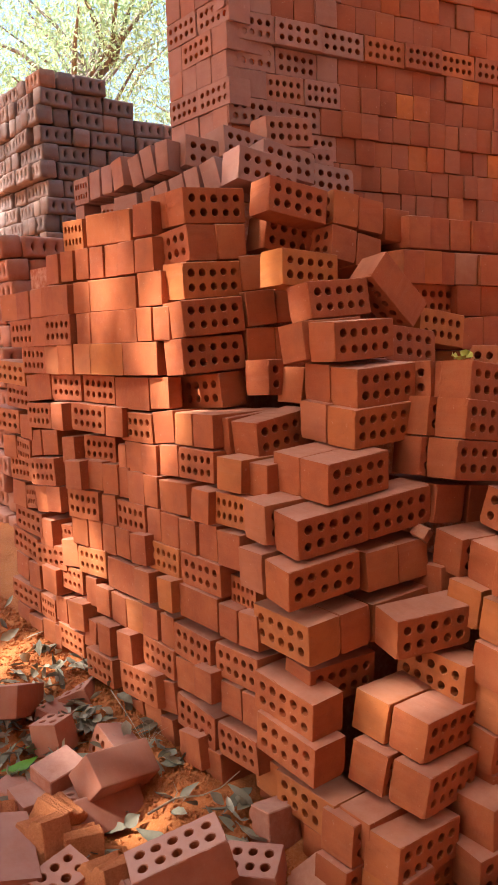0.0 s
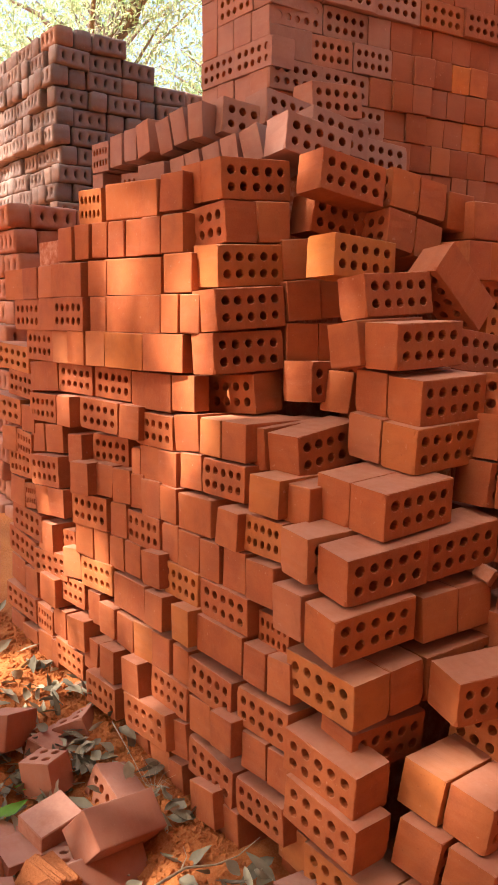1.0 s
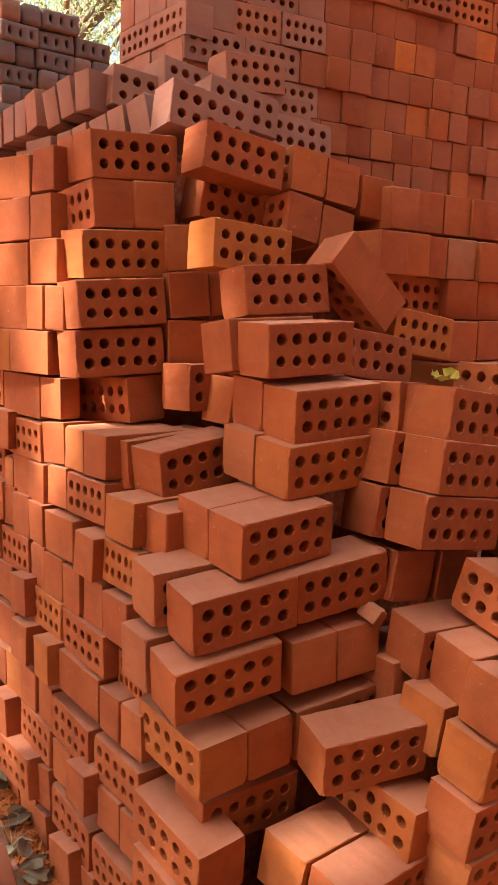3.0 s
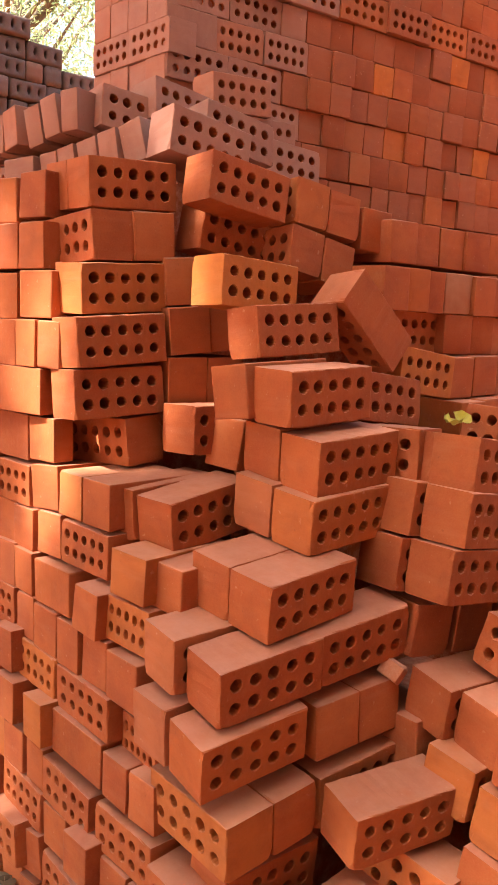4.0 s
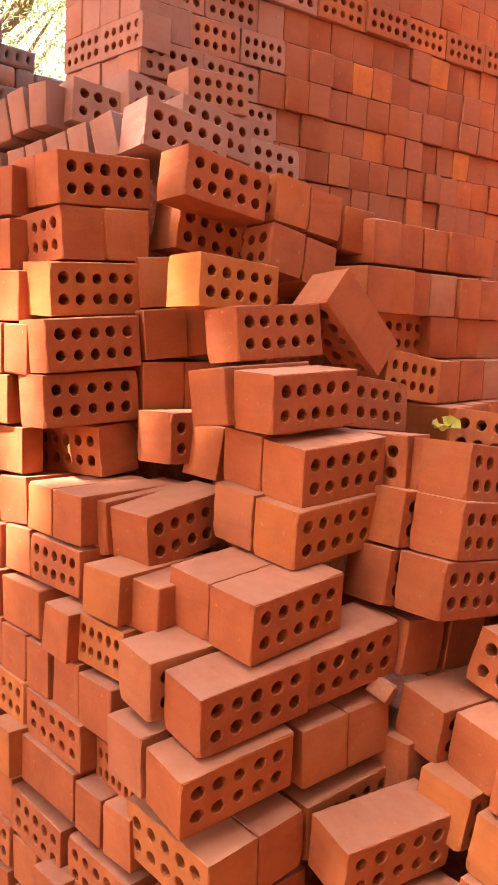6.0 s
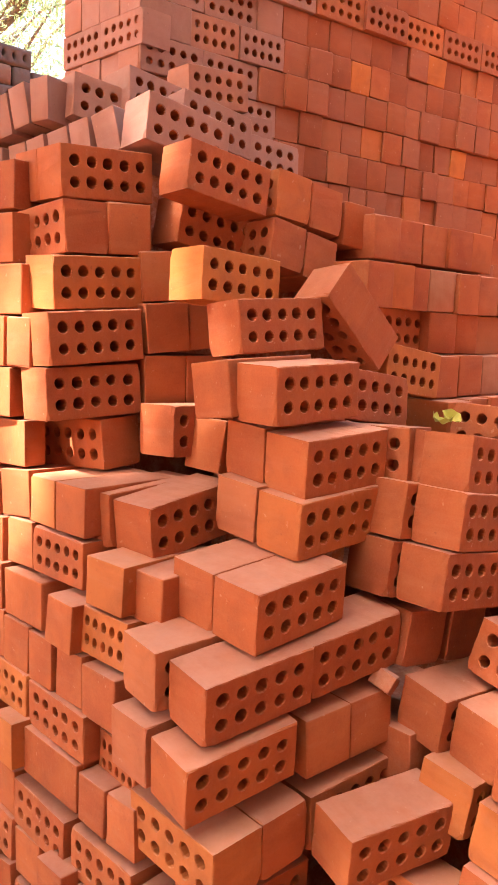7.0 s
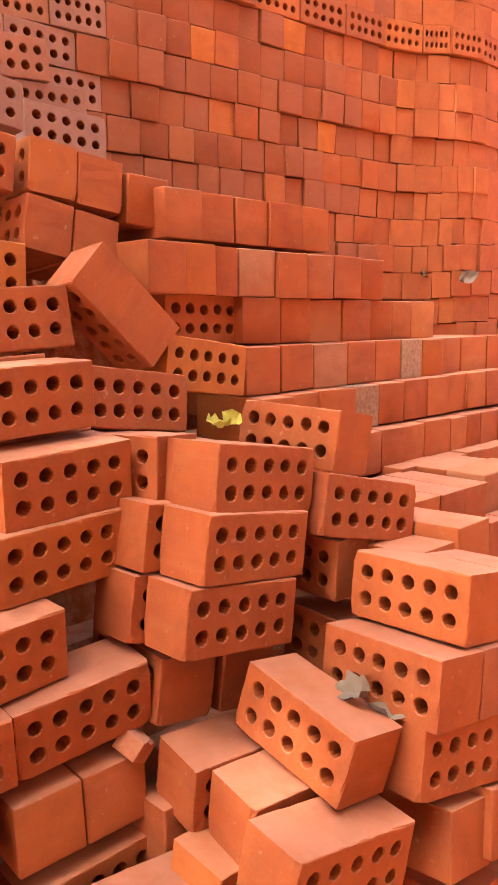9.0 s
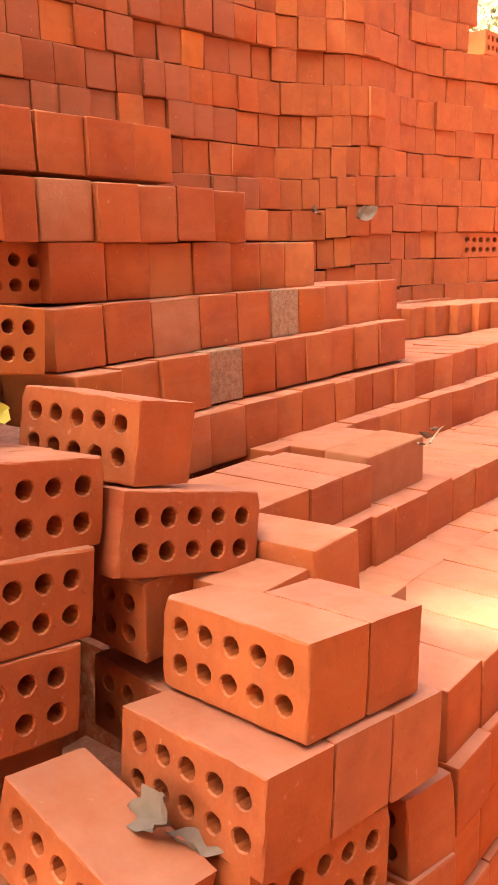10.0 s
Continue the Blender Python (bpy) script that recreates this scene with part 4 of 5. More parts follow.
for z, u0 in ((0.852, 2.312), (0.748, 2.298), (0.642, 2.0), (0.538, 1.9), (0.434, 1.9), (0.33, 1.9), (0.226, 1.9)):
    front_row(terraces, 1.045, z, [u0 + 0.106 * i for i in range(13)], "h" * 12)

far_terrace.build(terraces)

# loose bricks on the step and at the far end
for kind, u, v, z, turn, pitch, meshes in (
    ("h", 2.270, 1.307, 1.090, 0.5, -2, None), ("h", 2.165, 1.315, 1.066, -1, -2, None), ("h", 2.44, 1.325, 0.948, 2, -1, pale_plain), ("S", 5.32, 2.36, 2.45, -4, 0, None), ("h", 1.76, 1.47, 0.735, -3, -2, None),
    ("S", 1.62, 1.13, 0.155, -6, 4, None), ("h", 1.60, 1.20, 0.258, 4, 2, None), ("F", 1.50, 1.02, 0.10, -30, 6, None), ("S", 1.82, 1.02, 0.12, 12, 3, None),
):
    spot = at(u, v, z)
    tumbled(kind, spot.x, spot.y, spot.z, 38 + turn, pitch, 0, meshes)

# ---- unseen wall added to block light from in front ----
light_block_stack = new("light_block_stack")
tagged(light_block_stack, "unseen grey brick wall added behind the camera to block light", "brick stack", kind="structure")
bm = bmesh.new()
for row in range(50):
    for place in range(54):
        u0 = -6.0 + 0.218 * place + 0.109 * (row % 2)
        block(bm, u0, u0 + 0.214, -1.15 + dice.uniform(-0.01, 0.01), -1.0, 0.1 + 0.105 * row, 0.203 + 0.105 * row)
block(bm, -5.9, 5.6, -2.3, -1.18, 0.0, 5.3)
ob = new("bricks", mesh_of("bricks", bm, grey_clay))
ob.parent = light_block_stack

# ---- rubble at the foot of the flank ----
RUBBLE = "fallen terracotta brick lying in leaf litter and red dust"


def broken_brick(seed, keep):
    """A piece of a brick, torn across through its holes: ribs stand where the holes ran."""
    rng = random.Random(seed)
    bm = bmesh.new()
    n, half = 14, THICK / 2
    ends = []
    for side in (-1, 1):
        row = []
        for i in range(n + 1):
            z = (i / n - 0.5) * HIGH
            rib = 0.016 * abs(math.cos(i / n * math.pi * 2.0)) + rng.uniform(-0.004, 0.004)
            row.append(bm.verts.new((keep / 2 - rib, side * half, z)))
        ends.append(row)
    for i in range(n):
        bm.faces.new((ends[0][i], ends[0][i + 1], ends[1][i + 1], ends[1][i]))
    far = [[bm.verts.new((-keep / 2, side * half, (i / n - 0.5) * HIGH)) for i in (0, n)] for side in (-1, 1)]
    bm.faces.new((far[0][0], far[1][0], far[1][1], far[0][1]))
    bm.faces.new((ends[0] + far[0][::-1])[::-1])
    bm.faces.new(ends[1] + far[1][::-1])
    bm.faces.new((ends[0][0], ends[1][0], far[1][0], far[0][0]))
    bm.faces.new((ends[0][n], far[0][1], far[1][1], ends[1][n]))
    bmesh.ops.recalc_face_normals(bm, faces=bm.faces)
    bmesh.ops.bevel(bm, geom=[e for e in bm.edges if e.calc_face_angle(0) > 1.2], offset=0.003, segments=1, affect="EDGES")
    return bm


BROKEN = [mesh_of("brick", broken_brick(100 + k, 0.09 + 0.025 * k), torn_clay if k % 2 else dusty_clay) for k in range(4)]


def half_brick(seed, columns):
    """A brick broken across between two columns of holes, with a rough break at its right end."""
    rng = random.Random(seed)
    bm = holed_brick(seed, 3)
    cut = -0.1075 + 0.0297 + 0.0385 * (columns - 0.5)
    bmesh.ops.bisect_plane(bm, geom=bm.verts[:] + bm.edges[:] + bm.faces[:], plane_co=(cut, 0, 0), plane_no=(1, 0, 0), clear_outer=True)
    made = bmesh.ops.holes_fill(bm, edges=[e for e in bm.edges if e.is_boundary], sides=0)["faces"]
    middle = bmesh.ops.poke(bm, faces=made)["verts"]
    for v in bm.verts:
        if abs(v.co.x - cut) < 1e-4:
            v.co.x += rng.uniform(-0.008, 0.006)
    for v in middle:
        v.co.x += rng.uniform(-0.02, 0.012)
    bmesh.ops.translate(bm, vec=(-(cut - 0.1075) / 2, 0, 0), verts=bm.verts)
    return bm


FALLEN = [mesh_of("brick", holed_brick(140 + k, 3), dusty_clay, hole_clay) for k in range(3)]
FALLEN_PLAIN = [mesh_of("brick", plain_brick(150 + k, 3), dusty_clay) for k in range(2)]
HALF = [mesh_of("brick", half_brick(120 + k, 2 + k % 2), dusty_clay) for k in range(3)]


def turned(x, y, z, yaw, pitch, roll):
    return Matrix.Translation((x, y, z)) @ Matrix.Rotation(radians(yaw), 4, "Z") @ Matrix.Rotation(radians(pitch), 4, "X") @ Matrix.Rotation(radians(roll), 4, "Y")


for kind, x, y, z, yaw, pitch, roll in (
    ("p", -0.415, 2.144, 0.112, 33.3, 52.4, 13.9),
    ("p", -0.385, 2.195, 0.205, 40.8, 39.8, 13.3),
    ("F", -0.151, 1.710, 0.262, 19.3, 3.6, -14.2),
    ("S", -0.160, 1.735, 0.150, 35, 4, -8),
    ("F", -0.035, 1.873, 0.121, -12.8, 11.4, -3.2),
    ("F", -0.135, 1.715, 0.085, -25, 4, 3),
    ("p", -0.782, 2.589, 0.236, 4.1, 68.2, 79.3),
    ("S", -0.595, 1.900, 0.145, 118, 14, -14),
    ("S", -0.405, 2.375, 0.150, 128, 16, -10),
    ("F", -0.484, 1.825, 0.100, 52, 12, -6),
    ("S", -0.30, 1.60, 0.080, 70, 6, -5),
    ("S", -0.58, 2.21, 0.110, 42, 8, 4),
):
    tumbled(kind, x, y, z, yaw, pitch, roll, FALLEN_PLAIN if kind == "p" else FALLEN, label=RUBBLE, group="fallen bricks in the rubble")
PIECE = "broken brick piece with torn ribbed edge among dry leaves"
for meshes, x, y, z, yaw, pitch, roll in (
    (HALF[0], -0.622, 2.440, 0.190, 62, 78, 4),
    (HALF[1], -0.592, 2.700, 0.180, 78, 66, 8),
    (BROKEN[2], -0.655, 2.620, 0.150, 66, 12, 6),
    (BROKEN[2], -0.552, 2.245, 0.165, 50, 10, -6),
    (BROKEN[1], -0.514, 2.040, 0.160, 55, 12, -62),
    (BROKEN[3], -0.520, 1.950, 0.140, 150, 14, -66),
    (BROKEN[1], -0.445, 1.985, 0.115, 120, 8, -72),
    (BROKEN[3], -0.340, 1.845, 0.095, 140, 10, -70),
    (BROKEN[0], -0.270, 1.800, 0.085, 30, 10, -50),
    (HALF[2], -0.480, 2.130, 0.120, 20, 80, 0),
    (BROKEN[1], -0.690, 2.080, 0.120, 20, 30, -60),
    (BROKEN[0], 0.053, 2.000, 0.170, 128, 5, 8),
    (BROKEN[2], -0.700, 2.250, 0.090, 80, 15, 10),
    (BROKEN[0], 0.150, 1.870, 0.080, 20, 20, 50),
):
    tagged(brick(meshes, turned(x, y, z, yaw, pitch, roll)), PIECE, "brick piece", "broken brick pieces")

knob = at(1.702, 1.43, 0.872)
tagged(brick(BROKEN[0], Matrix.Translation(knob) @ Euler((0.6, -0.9, 0.4)).to_matrix().to_4x4() @ Matrix.Scale(0.42, 4)), "small broken brick knob wedged between bricks", "brick piece", "broken brick pieces")

# crumbs of brick and earth
rng = random.Random(5)
verts, faces = [], []
for _ in range(5200):
    v = 1.2 + 2.3 * rng.random()
    u = 1.275 - abs(rng.gauss(0, 0.17))
    p = at(u, v, 0)
    size = 0.0025 + 0.009 * rng.random() ** 3
    base = Vector((p.x, p.y, ground_height(p.x, p.y) + size * 0.3))
    turn = Euler((rng.random() * 6, rng.random() * 6, rng.random() * 6)).to_matrix()
    start = len(verts)
    for c in ((1, 0, 0), (-1, 0, 0), (0, 1, 0), (0, -1, 0), (0, 0, 1), (0, 0, -1)):
        verts.append(base + turn @ Vector(c) * size * rng.uniform(0.6, 1.2))
    faces += [(start + a, start + b, start + c) for a, b, c in ((0, 2, 4), (2, 1, 4), (1, 3, 4), (3, 0, 4), (2, 0, 5), (1, 2, 5), (3, 1, 5), (0, 3, 5))]
me = bpy.data.meshes.new("crumbs")
me.from_pydata(verts, [], faces)
me.materials.append(soil)
tagged(new("brick_crumbs", me), "loose crumbs of brick and laterite along the stack's foot", "rubble", kind="stuff")


# ---- dry leaves ----
def leaf_shape(rng, length, width, curl):
    """Points and faces of one dry leaf: a pointed oval, bent along its length, its halves folded and crinkled."""
    rows, pts, quads = 9, [], []
    twist, side = rng.uniform(-0.7, 0.7), rng.uniform(-0.15, 0.15)
    for i in range(rows):
        f = i / (rows - 1)
        half = width * max(0.04, math.sin(math.pi * f ** 0.8)) / 2 * rng.uniform(0.88, 1.1)
        bend = curl * (math.cos(2.6 * (f - 0.5)) - 0.6)
        for s in (-1, -0.5, 0, 0.5, 1):
            lift = abs(s) ** 1.5 * half * (0.25 + 0.8 * abs(curl)) + s * half * twist * (f - 0.5) * 1.6
            pts.append(Vector((length * (f - 0.5), s * half + side * length * math.sin(2.5 * f), -bend * length * 0.5 + lift + rng.uniform(-1, 1) * 0.05 * width)))
    for i in range(rows - 1):
        for s in range(4):
            a = i * 5 + s
            quads.append((a, a + 1, a + 6, a + 5))
    return pts, quads


def leaf_object(name, seed, place, turn, length, width, curl, material, label):
    rng = random.Random(seed)
    pts, quads = leaf_shape(rng, length, width, curl)
    for q in pts:
        q.z += (0.45 if material in (grey_leaf, bright_leaf) else 0.16) * width * noise.noise((q.x * 75, q.y * 75, seed))
    me = bpy.data.meshes.new(name)
    me.from_pydata(pts, [], quads)
    me.materials.append(material)
    for poly in me.polygons:
        poly.use_smooth = True
    ob = new(name, me)
    ob.matrix_world = Matrix.Translation(place) @ Euler([radians(a) for a in turn]).to_matrix().to_4x4()
    return tagged(ob, label, "leaf")


verts, faces = [], []
rng = random.Random(11)
for u, v, wide, deep, count in ((0.96, 2.55, 0.15, 0.24, 130), (0.88, 2.35, 0.14, 0.16, 100), (1.20, 1.98, 0.035, 0.10, 12), (1.20, 1.64, 0.04, 0.06, 12), (1.12, 2.30, 0.06, 0.07, 30), (0.80, 1.85, 0.2, 0.25, 60), (0.4, 2.4, 0.5, 0.8, 240), (1.13, 2.62, 0.08, 0.14, 30)):
    for _ in range(count):
        p = at(min(1.25, u + rng.gauss(0, wide)), v + rng.gauss(0, deep), 0)
        pts, quads = leaf_shape(rng, rng.uniform(0.045, 0.10), rng.uniform(0.018, 0.040), rng.uniform(-0.3, 0.35))
        turn = Euler((rng.gauss(0, 0.5), rng.gauss(0, 0.45), rng.random() * 6.3)).to_matrix()
        base = Vector((p.x, p.y, ground_height(p.x, p.y) + 0.008 + 0.035 * rng.random()))
        start = len(verts)
        verts += [base + turn @ q for q in pts]
        faces += [tuple(start + i for i in q) for q in quads]
me = bpy.data.meshes.new("leaf_litter")
me.from_pydata(verts, [], faces)
me.polygons.foreach_set("use_smooth", [True] * len(faces))
me.materials.append(dry_leaf)
tagged(new("leaf_litter", me), "dry grey-brown leaves scattered over the red soil", "leaf litter", kind="stuff")

# ---- weathered stack in the distance ----
def slot_brick(seed):
    """An older block with well-rounded edges and three upright slots on its long side."""
    rng = random.Random(seed)
    bm = bmesh.new()
    long, thick, high = 0.30, 0.15, 0.145
    made, tall = {}, high / 2 - 0.02
    xs = [-long / 2 + 0.02] + [(i - 0.5) * 0.085 for i in range(2)] + [long / 2 - 0.02]

    def ring(cx, cz, rx, rz, y):
        return [bm.verts.new((cx + rx * math.cos(radians(-45 + 30 * m)), y, cz + rz * math.sin(radians(-45 + 30 * m)))) for m in range(12)]

    def vert(x, y, z):
        key = (round(x, 4), round(y, 4), round(z, 4))
        if key not in made:
            made[key] = bm.verts.new((x, y, z))
        return made[key]

    inner = {}
    for y in (-thick / 2, thick / 2):
        for i in range(3):
            x0, x1 = xs[i], xs[i + 1]
            outer = []
            for a, b in (((x1, -tall), (x1, tall)), ((x1, tall), (x0, tall)), ((x0, tall), (x0, -tall)), ((x0, -tall), (x1, -tall))):
                for f in (0.0, 1 / 3, 2 / 3):
                    outer.append(vert(a[0] + (b[0] - a[0]) * f, y, a[1] + (b[1] - a[1]) * f))
            hole = ring((i - 1) * 0.085, 0, 0.014, 0.03, y)
            for m in range(12):
                p = (m + 1) % 12
                bm.faces.new((outer[m], outer[p], hole[p], hole[m]))
            inner[y, i] = hole
    for i in range(3):
        for m in range(12):
            p = (m + 1) % 12
            bm.faces.new((inner[-thick / 2, i][m], inner[-thick / 2, i][p], inner[thick / 2, i][p], inner[thick / 2, i][m]))
    rims = []
    for y in (-thick / 2, thick / 2):
        rim = [v for v in made.values() if abs(v.co.y - y) < 1e-6 and (abs(abs(v.co.x) - (long / 2 - 0.02)) < 1e-5 or abs(abs(v.co.z) - tall) < 1e-5)]
        rim.sort(key=lambda v: math.atan2(v.co.z / tall, v.co.x / (long / 2)))
        sign = 1 if y > 0 else -1
        steps = [rim]
        for out, back in ((0.012, 0.004), (0.02, 0.02)):
            steps.append([bm.verts.new((v.co.x + (math.copysign(out, v.co.x) if abs(abs(v.co.x) - (long / 2 - 0.02)) < 1e-5 else 0) * 0.9, sign * (thick / 2 - back), v.co.z + (math.copysign(out, v.co.z) if abs(abs(v.co.z) - tall) < 1e-5 else 0) * 0.9)) for v in rim])
        rims.append(steps)
    order = rims[0] + rims[1][::-1]
    for a, b in zip(order, order[1:]):
        for m in range(len(a)):
            p = (m + 1) % len(a)
            bm.faces.new((a[m], a[p], b[p], b[m]))
    bmesh.ops.recalc_face_normals(bm, faces=bm.faces)
    for v in bm.verts:
        v.co += Vector((rng.uniform(-1, 1), rng.uniform(-1, 1), rng.uniform(-1, 1))) * 0.002
    for f in bm.faces:
        f.smooth = True
    return bm


SMALL = 0.81
OLD = [mesh_of("block", slot_brick(200 + k), grey_clay) for k in range(3)]
RED_OLD = [mesh_of("block", slot_brick(230 + k), dusty_clay) for k in range(2)]
dice_old = random.Random(21)


def block_course(parent, meshes, z, u, u_end, v, v_end, slots):
    """One course of a stack of slotted blocks: its front, then the flank that faces the aisle."""
    for side, start, end in (("front", u, u_end), ("flank", v + 0.15, v_end)):
        along = start + dice_old.uniform(-0.02, 0.02)
        while along < end:
            long = dice_old.random() < slots
            wide = (0.30 if long else 0.155) * SMALL
            deep = (0.075 if long else 0.15) * SMALL + dice_old.uniform(-0.016, 0.016)
            spot = (along + wide / 2, v + deep) if side == "front" else (u + deep, along + wide / 2)
            m = placed(*spot, z - 0.0725 * SMALL, (0 if side == "front" else -90) + dice_old.uniform(-3, 3), dice_old.uniform(-2, 2), dice_old.uniform(-2.5, 2.5)) @ Matrix.Scale(SMALL, 4)
            if not long:
                m = m @ Matrix.Rotation(radians(90), 4, "Z")
            brick(dice_old.choice(meshes), m, parent).name = "block"
            along += wide + dice_old.uniform(0.0, 0.008)


old_stack = thing("block_stack", "weathered grey-brown stack of slotted clay blocks in shade", "block stack")
for row in range(25):
    z = 0.36 + 0.119 * row
    end = 3.75 if z < 3.02 else (3.08 if z < 3.13 else 2.86)
    if z < 3.24:
        block_course(old_stack, OLD, z, 2.44 + dice_old.uniform(-0.04, 0.04), end, 5.42, 6.9, 0.75 if row % 2 else 0.35)
bm = bmesh.new()
block(bm, 2.62, 3.55, 5.62, 6.9, 0.1, 2.8)
new("core", mesh_of("core", bm, grey_clay)).parent = old_stack
# lower red stack between
low_stack = thing("block_stack", "low stack of slotted red blocks beside the flank", "block stack")
for row in range(14):
    z = 0.42 + 0.119 * row
    block_course(low_stack, RED_OLD, z, 1.72 + dice_old.uniform(-0.05, 0.05), 2.7, 4.35, 5.0, 0.5)


# ---- trees ----
def limb(bm, points, radii):
    """A tapered tube through points."""
    rings = []
    for k, (p, r) in enumerate(zip(points, radii)):
        way = (points[min(k + 1, len(points) - 1)] - points[max(k - 1, 0)]).normalized()
        side = way.cross(Vector((0.3, 0.9, 0.1))).normalized()
        other = way.cross(side)
        rings.append([bm.verts.new(p + r * (math.cos(a) * side + math.sin(a) * other)) for a in (i * math.pi / 4 for i in range(8))])
    for a, b in zip(rings, rings[1:]):
        for i in range(8):
            bm.faces.new((a[i], a[(i + 1) % 8], b[(i + 1) % 8], b[i])).smooth = True


def tree(x, y, height, spread, seed, leaves, low=0.3, size=0.10, loose=0.45, openings=(), label="tall leafy tree with a bright green open crown"):
    rng = random.Random(seed)
    to_sun = Vector((math.cos(SUN_FROM) * math.cos(SUN_ELEVATION), math.sin(SUN_FROM) * math.cos(SUN_ELEVATION), math.sin(SUN_ELEVATION)))
    root = new("tree")
    root.location = (x, y, ground_height(x, y) - 0.05)
    tagged(root, label, "tree", "trees around the yard")
    bm = bmesh.new()
    trunk = [Vector((rng.uniform(-0.12, 0.12) * k, rng.uniform(-0.12, 0.12) * k, height * 0.72 * k / 5)) for k in range(6)]
    limb(bm, trunk, [0.16 - 0.022 * k for k in range(6)])
    tips = []
    for _ in range(26):
        k = rng.uniform(low, 1.0) * 5
        i = min(4, int(k))
        start = trunk[i].lerp(trunk[i + 1], k - i)
        a = rng.random() * 6.28
        reach = spread * rng.uniform(0.45, 1.0) * (1.15 - 0.5 * k / 5)
        end = start + Vector((math.cos(a) * reach, math.sin(a) * reach, height * rng.uniform(0.04, 0.26)))
        mid = start.lerp(end, 0.5) + Vector((0, 0, reach * 0.12))
        limb(bm, [start, mid, end], [0.045, 0.028, 0.008])
        tips += [start.lerp(end, 0.6), mid, end, end + Vector((rng.uniform(-0.3, 0.3), rng.uniform(-0.3, 0.3), rng.uniform(-0.1, 0.3)))]
    ob = new("trunk", mesh_of("trunk", bm, bark))
    ob.parent = root
    verts, faces = [], []
    for _ in range(leaves):
        c = rng.choice(tips)
        p = c + Vector((rng.gauss(0, 0.22), rng.gauss(0, 0.22), rng.gauss(0, 0.18))) * spread * loose
        if any(((p + root.location - Vector(q)).cross(to_sun)).length < gap for q, gap in openings) and rng.random() < 0.95:
            continue
        length = size * rng.uniform(0.6, 1.3)
        turn = Euler((rng.gauss(0, 0.6), rng.gauss(0.5, 0.5), rng.random() * 6.3)).to_matrix()
        start = len(verts)
        verts += [p + turn @ Vector(q) * length for q in ((0, 0, 0), (0.45, 0.17, 0.04), (1, 0, -0.08), (0.45, -0.17, 0.04))]
        faces.append((start, start + 1, start + 2, start + 3))
    me = bpy.data.meshes.new("crown")
    me.from_pydata(verts, [], faces)
    me.materials.append(green_leaf)
    ob = new("crown", me)
    ob.parent = root
    return root


tree(-2.2, 11.5, 6.5, 2.4, 1, 15000, size=0.085, loose=0.6)
tree(-4.6, 12.5, 6.0, 2.6, 2, 15000, size=0.085, loose=0.6)
tree(-0.4, 13.5, 5.6, 2.2, 3, 12000, size=0.085, loose=0.6)
tree(-3.2, 16.0, 8.0, 3.0, 4, 10000, low=0.2, loose=0.6)
tree(6.8, 10.2, 7.0, 2.4, 5, 8000)
tree(9.0, 12.0, 7.5, 2.6, 6, 7000)
tree(6.2, 11.7, 6.6, 1.9, 12, 9000)
# unseen shade trees beside the stack, gaps cut to aim sun at bricks
SUN_SPOT_GAPS = [(at(u, v, z), r + 0.08) for u, v, z, r in (
    # the first two throw sun on the ground to bounce onto the right pile
    (2.4, 0.35, 0.12, 0.35), (1.7, 0.55, 0.10, 0.25), (1.03, 1.96, 0.22, 0.16),
    (1.29, 2.33, 1.63, 0.09), (1.29, 2.10, 1.66, 0.01), (1.29, 2.47, 1.76, 0.12), (1.29, 2.63, 1.21, 0.05), (1.29, 2.42, 1.22, 0.06), (1.29, 2.17, 1.10, 0.03),
    (1.29, 2.95, 0.75, 0.10), (1.29, 3.00, 1.15, 0.08), (1.575, 1.90, 1.56, 0.10), (1.34, 2.05, 1.40, 0.08), (1.42, 2.06, 1.22, 0.06), (2.60, 1.10, 0.955, 0.0),
    (1.29, 2.20, 0.45, 0.07), (1.29, 2.6, 0.40, 0.08), (1.05, 2.1, 0.22, 0.10), (1.22, 1.85, 0.2, 0.05),
    (1.50, 1.30, 0.52, 0.06), (1.62, 1.18, 0.30, 0.05), (1.25, 2.95, 0.45, 0.22), (1.05, 2.85, 0.25, 0.22), (0.90, 1.72, 0.25, 0.08), (0.98, 2.05, 0.25, 0.14), (1.27, 1.50, 0.45, 0.08), (1.27, 2.62, 0.72, 0.10), (1.30, 2.30, 0.62, 0.06), (1.40, 2.03, 1.32, 0.08), (1.70, 2.08, 1.95, 0.10), (1.85, 2.36, 2.04, 0.06), (1.66, 1.16, 0.60, 0.04), (1.45, 1.60, 1.10, 0.03), (1.75, 1.20, 0.85, 0.04), (1.85, 1.45, 1.15, 0.03))]
tree(-4.9, 0.0, 9.4, 3.1, 7, 30000, 0.62, 0.19, 0.6, SUN_SPOT_GAPS)
tree(-3.7, 2.2, 9.6, 2.8, 8, 26000, 0.70, 0.19, 0.6, SUN_SPOT_GAPS)
tree(-5.6, 2.6, 9.2, 3.0, 9, 24000, 0.55, 0.19, 0.6, SUN_SPOT_GAPS)
# two more trees, unseen, added to keep sun off the ground in front
tree(-6.4, -1.6, 9.4, 3.2, 13, 30000, 0.55, 0.19, 0.6, SUN_SPOT_GAPS)
tree(-3.6, -3.2, 9.4, 3.2, 14, 30000, 0.55, 0.19, 0.6, SUN_SPOT_GAPS)
# unseen row of trees added to cut sky light on the tall wall
for u, seed in ((-1.2, 10), (1.6, 11), (4.4, 16)):
    spot = at(u, -3.7, 0)
    tree(spot.x, spot.y, 10.0, 3.3, seed, 34000, 0.42, 0.2, 0.6)
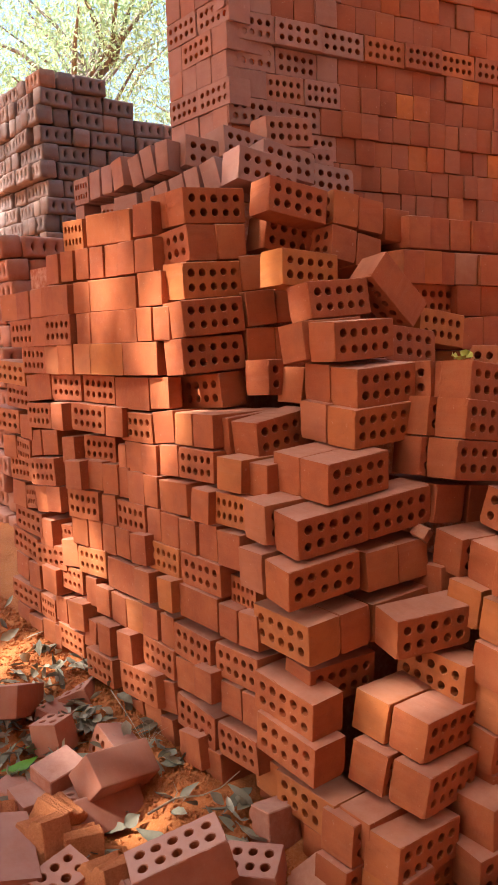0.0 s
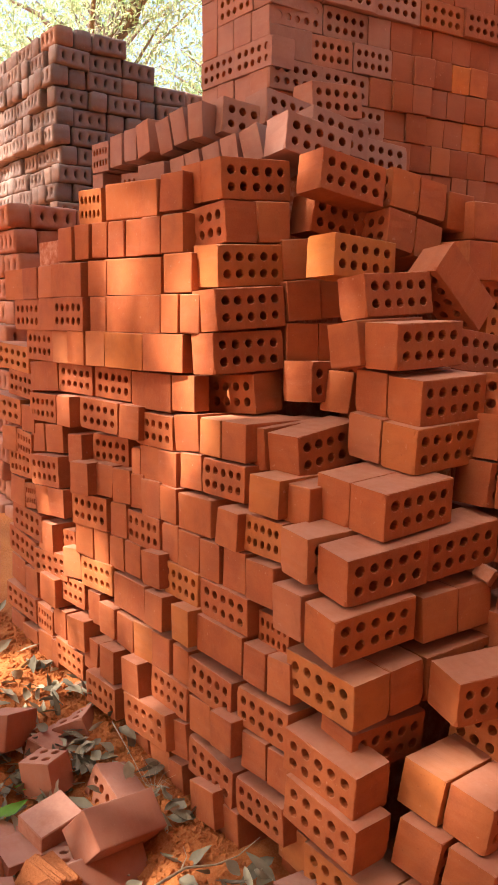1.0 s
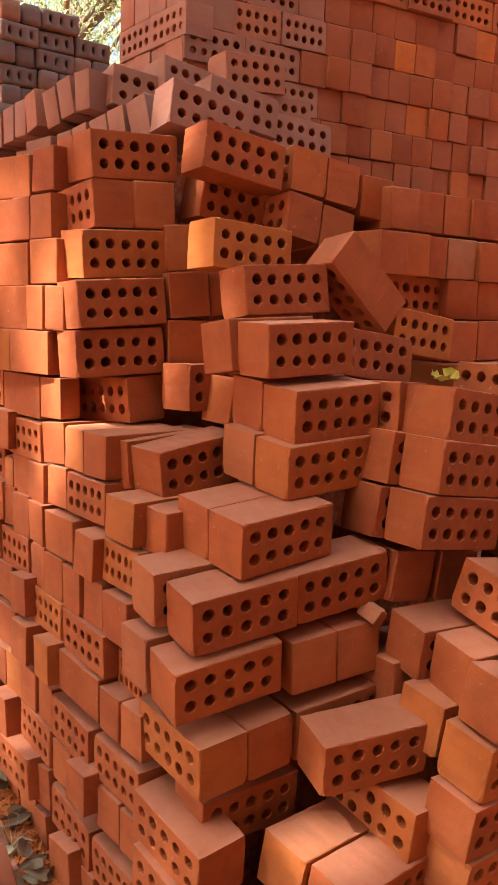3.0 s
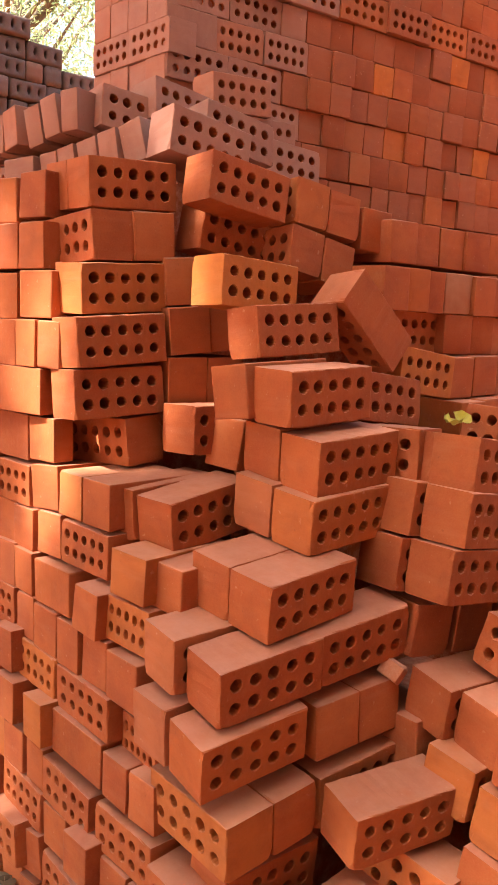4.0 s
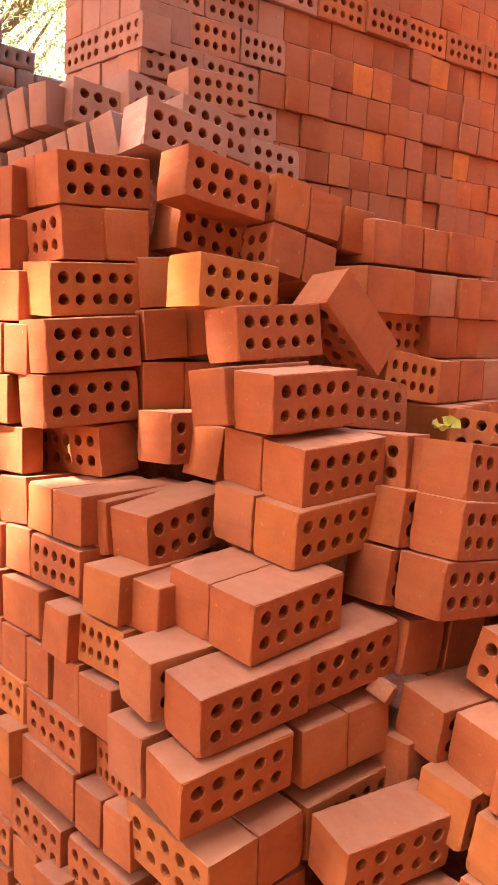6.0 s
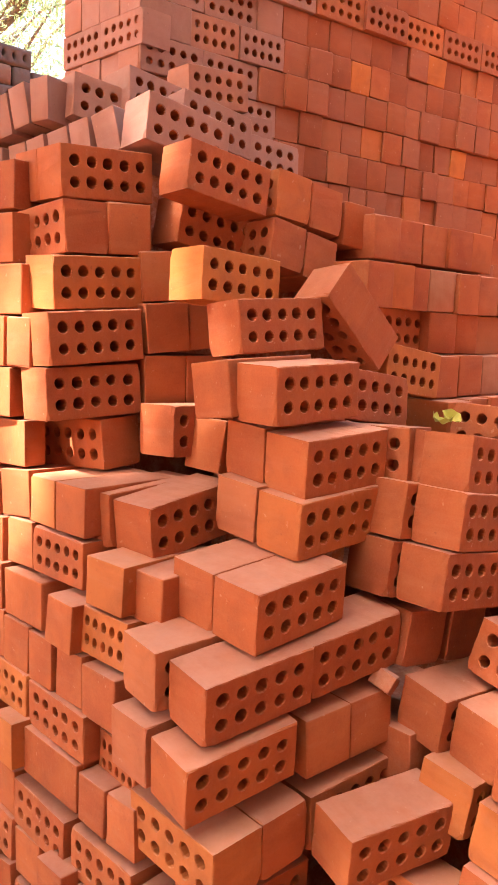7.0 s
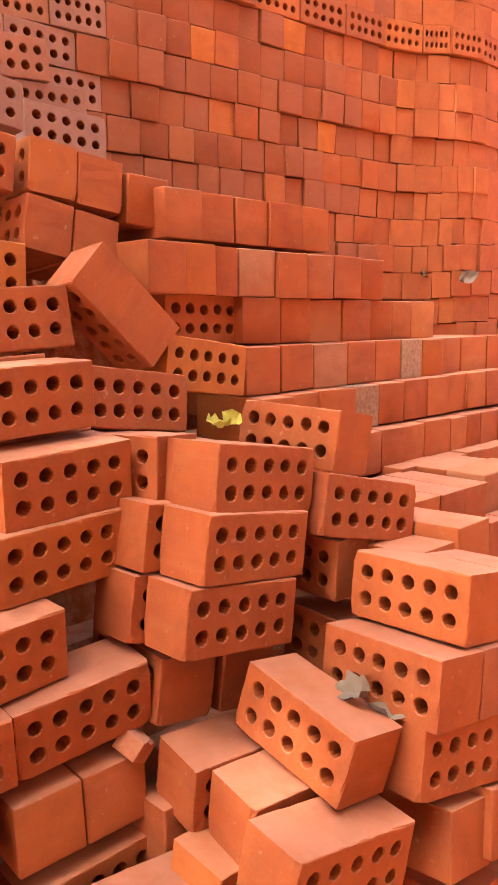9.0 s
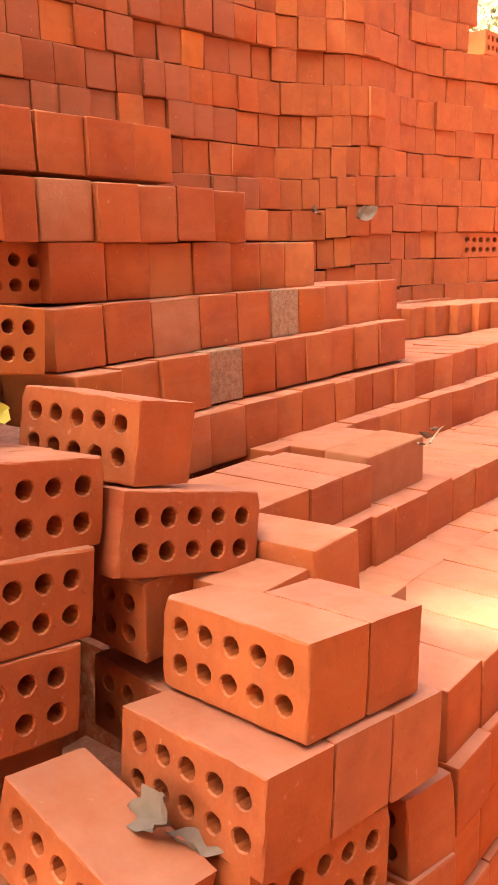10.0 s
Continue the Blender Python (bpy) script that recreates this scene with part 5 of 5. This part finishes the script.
# another unseen tree added to shade the ground
tree(-8.2, 0.8, 9.6, 3.2, 15, 24000, 0.5, 0.19, 0.6, SUN_SPOT_GAPS)

# ---- small things on the bricks ----
for name, seed, u, v, z, turn, length, width, curl, material, label in (
    ("dead_leaf", 1, 1.893, 1.172, 0.972, (38, -20, -70), 0.075, 0.048, 0.45, grey_leaf, "curled grey dead leaf lying on a brick"),
    ("dead_leaf", 2, 1.912, 1.134, 0.948, (-12, 16, -30), 0.062, 0.030, 0.40, grey_leaf, "curled grey dead leaf lying on a brick"),
    ("leaf", 3, 1.972, 1.526, 1.318, (15, 10, 30), 0.060, 0.040, 0.45, bright_leaf, "yellow-green fresh leaf lying on a brick"),
    ("leaf", 4, 1.988, 1.518, 1.322, (-30, -15, 120), 0.052, 0.034, 0.40, bright_leaf, "yellow-green fresh leaf lying on a brick"),
    ("dead_leaf", 5, 2.951, 1.405, 1.150, (10, 10, 60), 0.050, 0.020, 0.35, grey_leaf, "dark curled dead leaf on the brick terrace"),
    ("dead_leaf", 6, 2.900, 1.395, 1.148, (-20, 15, 10), 0.045, 0.016, 0.40, grey_leaf, "dark curled dead leaf on the brick terrace"),
    ("dead_leaf", 7, 2.840, 1.380, 1.142, (0, 5, 100), 0.030, 0.013, 0.30, grey_leaf, "dark curled dead leaf on the brick terrace"),
    ("dead_leaf", 8, 3.905, 2.350, 1.665, (60, 20, 40), 0.085, 0.034, 0.20, grey_leaf, "pale dead leaf caught between bricks of the wall"),
    ("dead_leaf", 9, 4.070, 2.250, 1.668, (70, -20, 20), 0.110, 0.055, 0.25, grey_leaf, "pale dead leaf caught between bricks of the wall"),
    ("dead_leaf", 10, 1.210, 2.010, 0.215, (50, 20, 100), 0.130, 0.050, 0.12, dry_leaf, "large sage-grey dry leaf leaning on the flank"),
    ("dead_leaf", 11, 1.220, 1.920, 0.195, (10, 25, 20), 0.100, 0.042, 0.25, dry_leaf, "large dry leaf on the red soil"),
    ("dead_leaf", 12, 1.215, 1.550, 0.160, (20, -10, 150), 0.115, 0.050, 0.35, dry_leaf, "large curled dry leaf on the red soil"),
    ("dead_leaf", 13, 1.220, 1.610, 0.170, (20, 30, 90), 0.100, 0.042, 0.20, dry_leaf, "large dry leaf on the red soil"),
    ("leaf", 14, 0.975, 2.300, 0.165, (10, -8, -10), 0.120, 0.028, 0.10, fresh_leaf, "bright green fallen leaf among dry litter"),
    ("leaf", 15, 0.885, 2.270, 0.160, (20, -12, 30), 0.110, 0.035, 0.10, fresh_leaf, "bright green fallen leaf among dry litter"),
):
    leaf_object(name, seed, at(u, v, z), turn, length, width, curl, material, label)


def twig(points, radius, label):
    bm = bmesh.new()
    limb(bm, [at(*p) for p in points], [radius * (1 - 0.7 * k / (len(points) - 1)) for k in range(len(points))])
    return tagged(new("twig", mesh_of("twig", bm, straw)), label, "twig")


twig(((1.24, 2.36, 0.25), (1.225, 2.26, 0.235), (1.20, 2.15, 0.235), (1.19, 2.07, 0.21)), 0.0022, "thin pale dry twig on the rubble")
twig(((1.02, 1.74, 0.20), (1.10, 1.735, 0.215), (1.17, 1.715, 0.205), (1.22, 1.70, 0.215), (1.275, 1.69, 0.245)), 0.0035, "bent dry twig lying against the flank")
twig(((1.13, 1.80, 0.16), (1.145, 1.80, 0.185), (1.14, 1.81, 0.21)), 0.002, "forked bit of pale dry twig")
twig(((2.86, 1.37, 1.14), (2.93, 1.385, 1.155), (3.0, 1.41, 1.147)), 0.003, "short dead twig on the brick terrace")
for k in range(9):
    a = 0.7 * k
    twig(((1.20, 2.05, 0.20), (1.20 + 0.03 * math.cos(a), 2.05 + 0.04 * math.sin(a), 0.24 + 0.004 * (k % 4)), (1.20 + 0.05 * math.cos(a), 2.05 + 0.08 * math.sin(a), 0.245 + 0.008 * (k % 3))), 0.0009, "wisp of dry grass in the rubble")
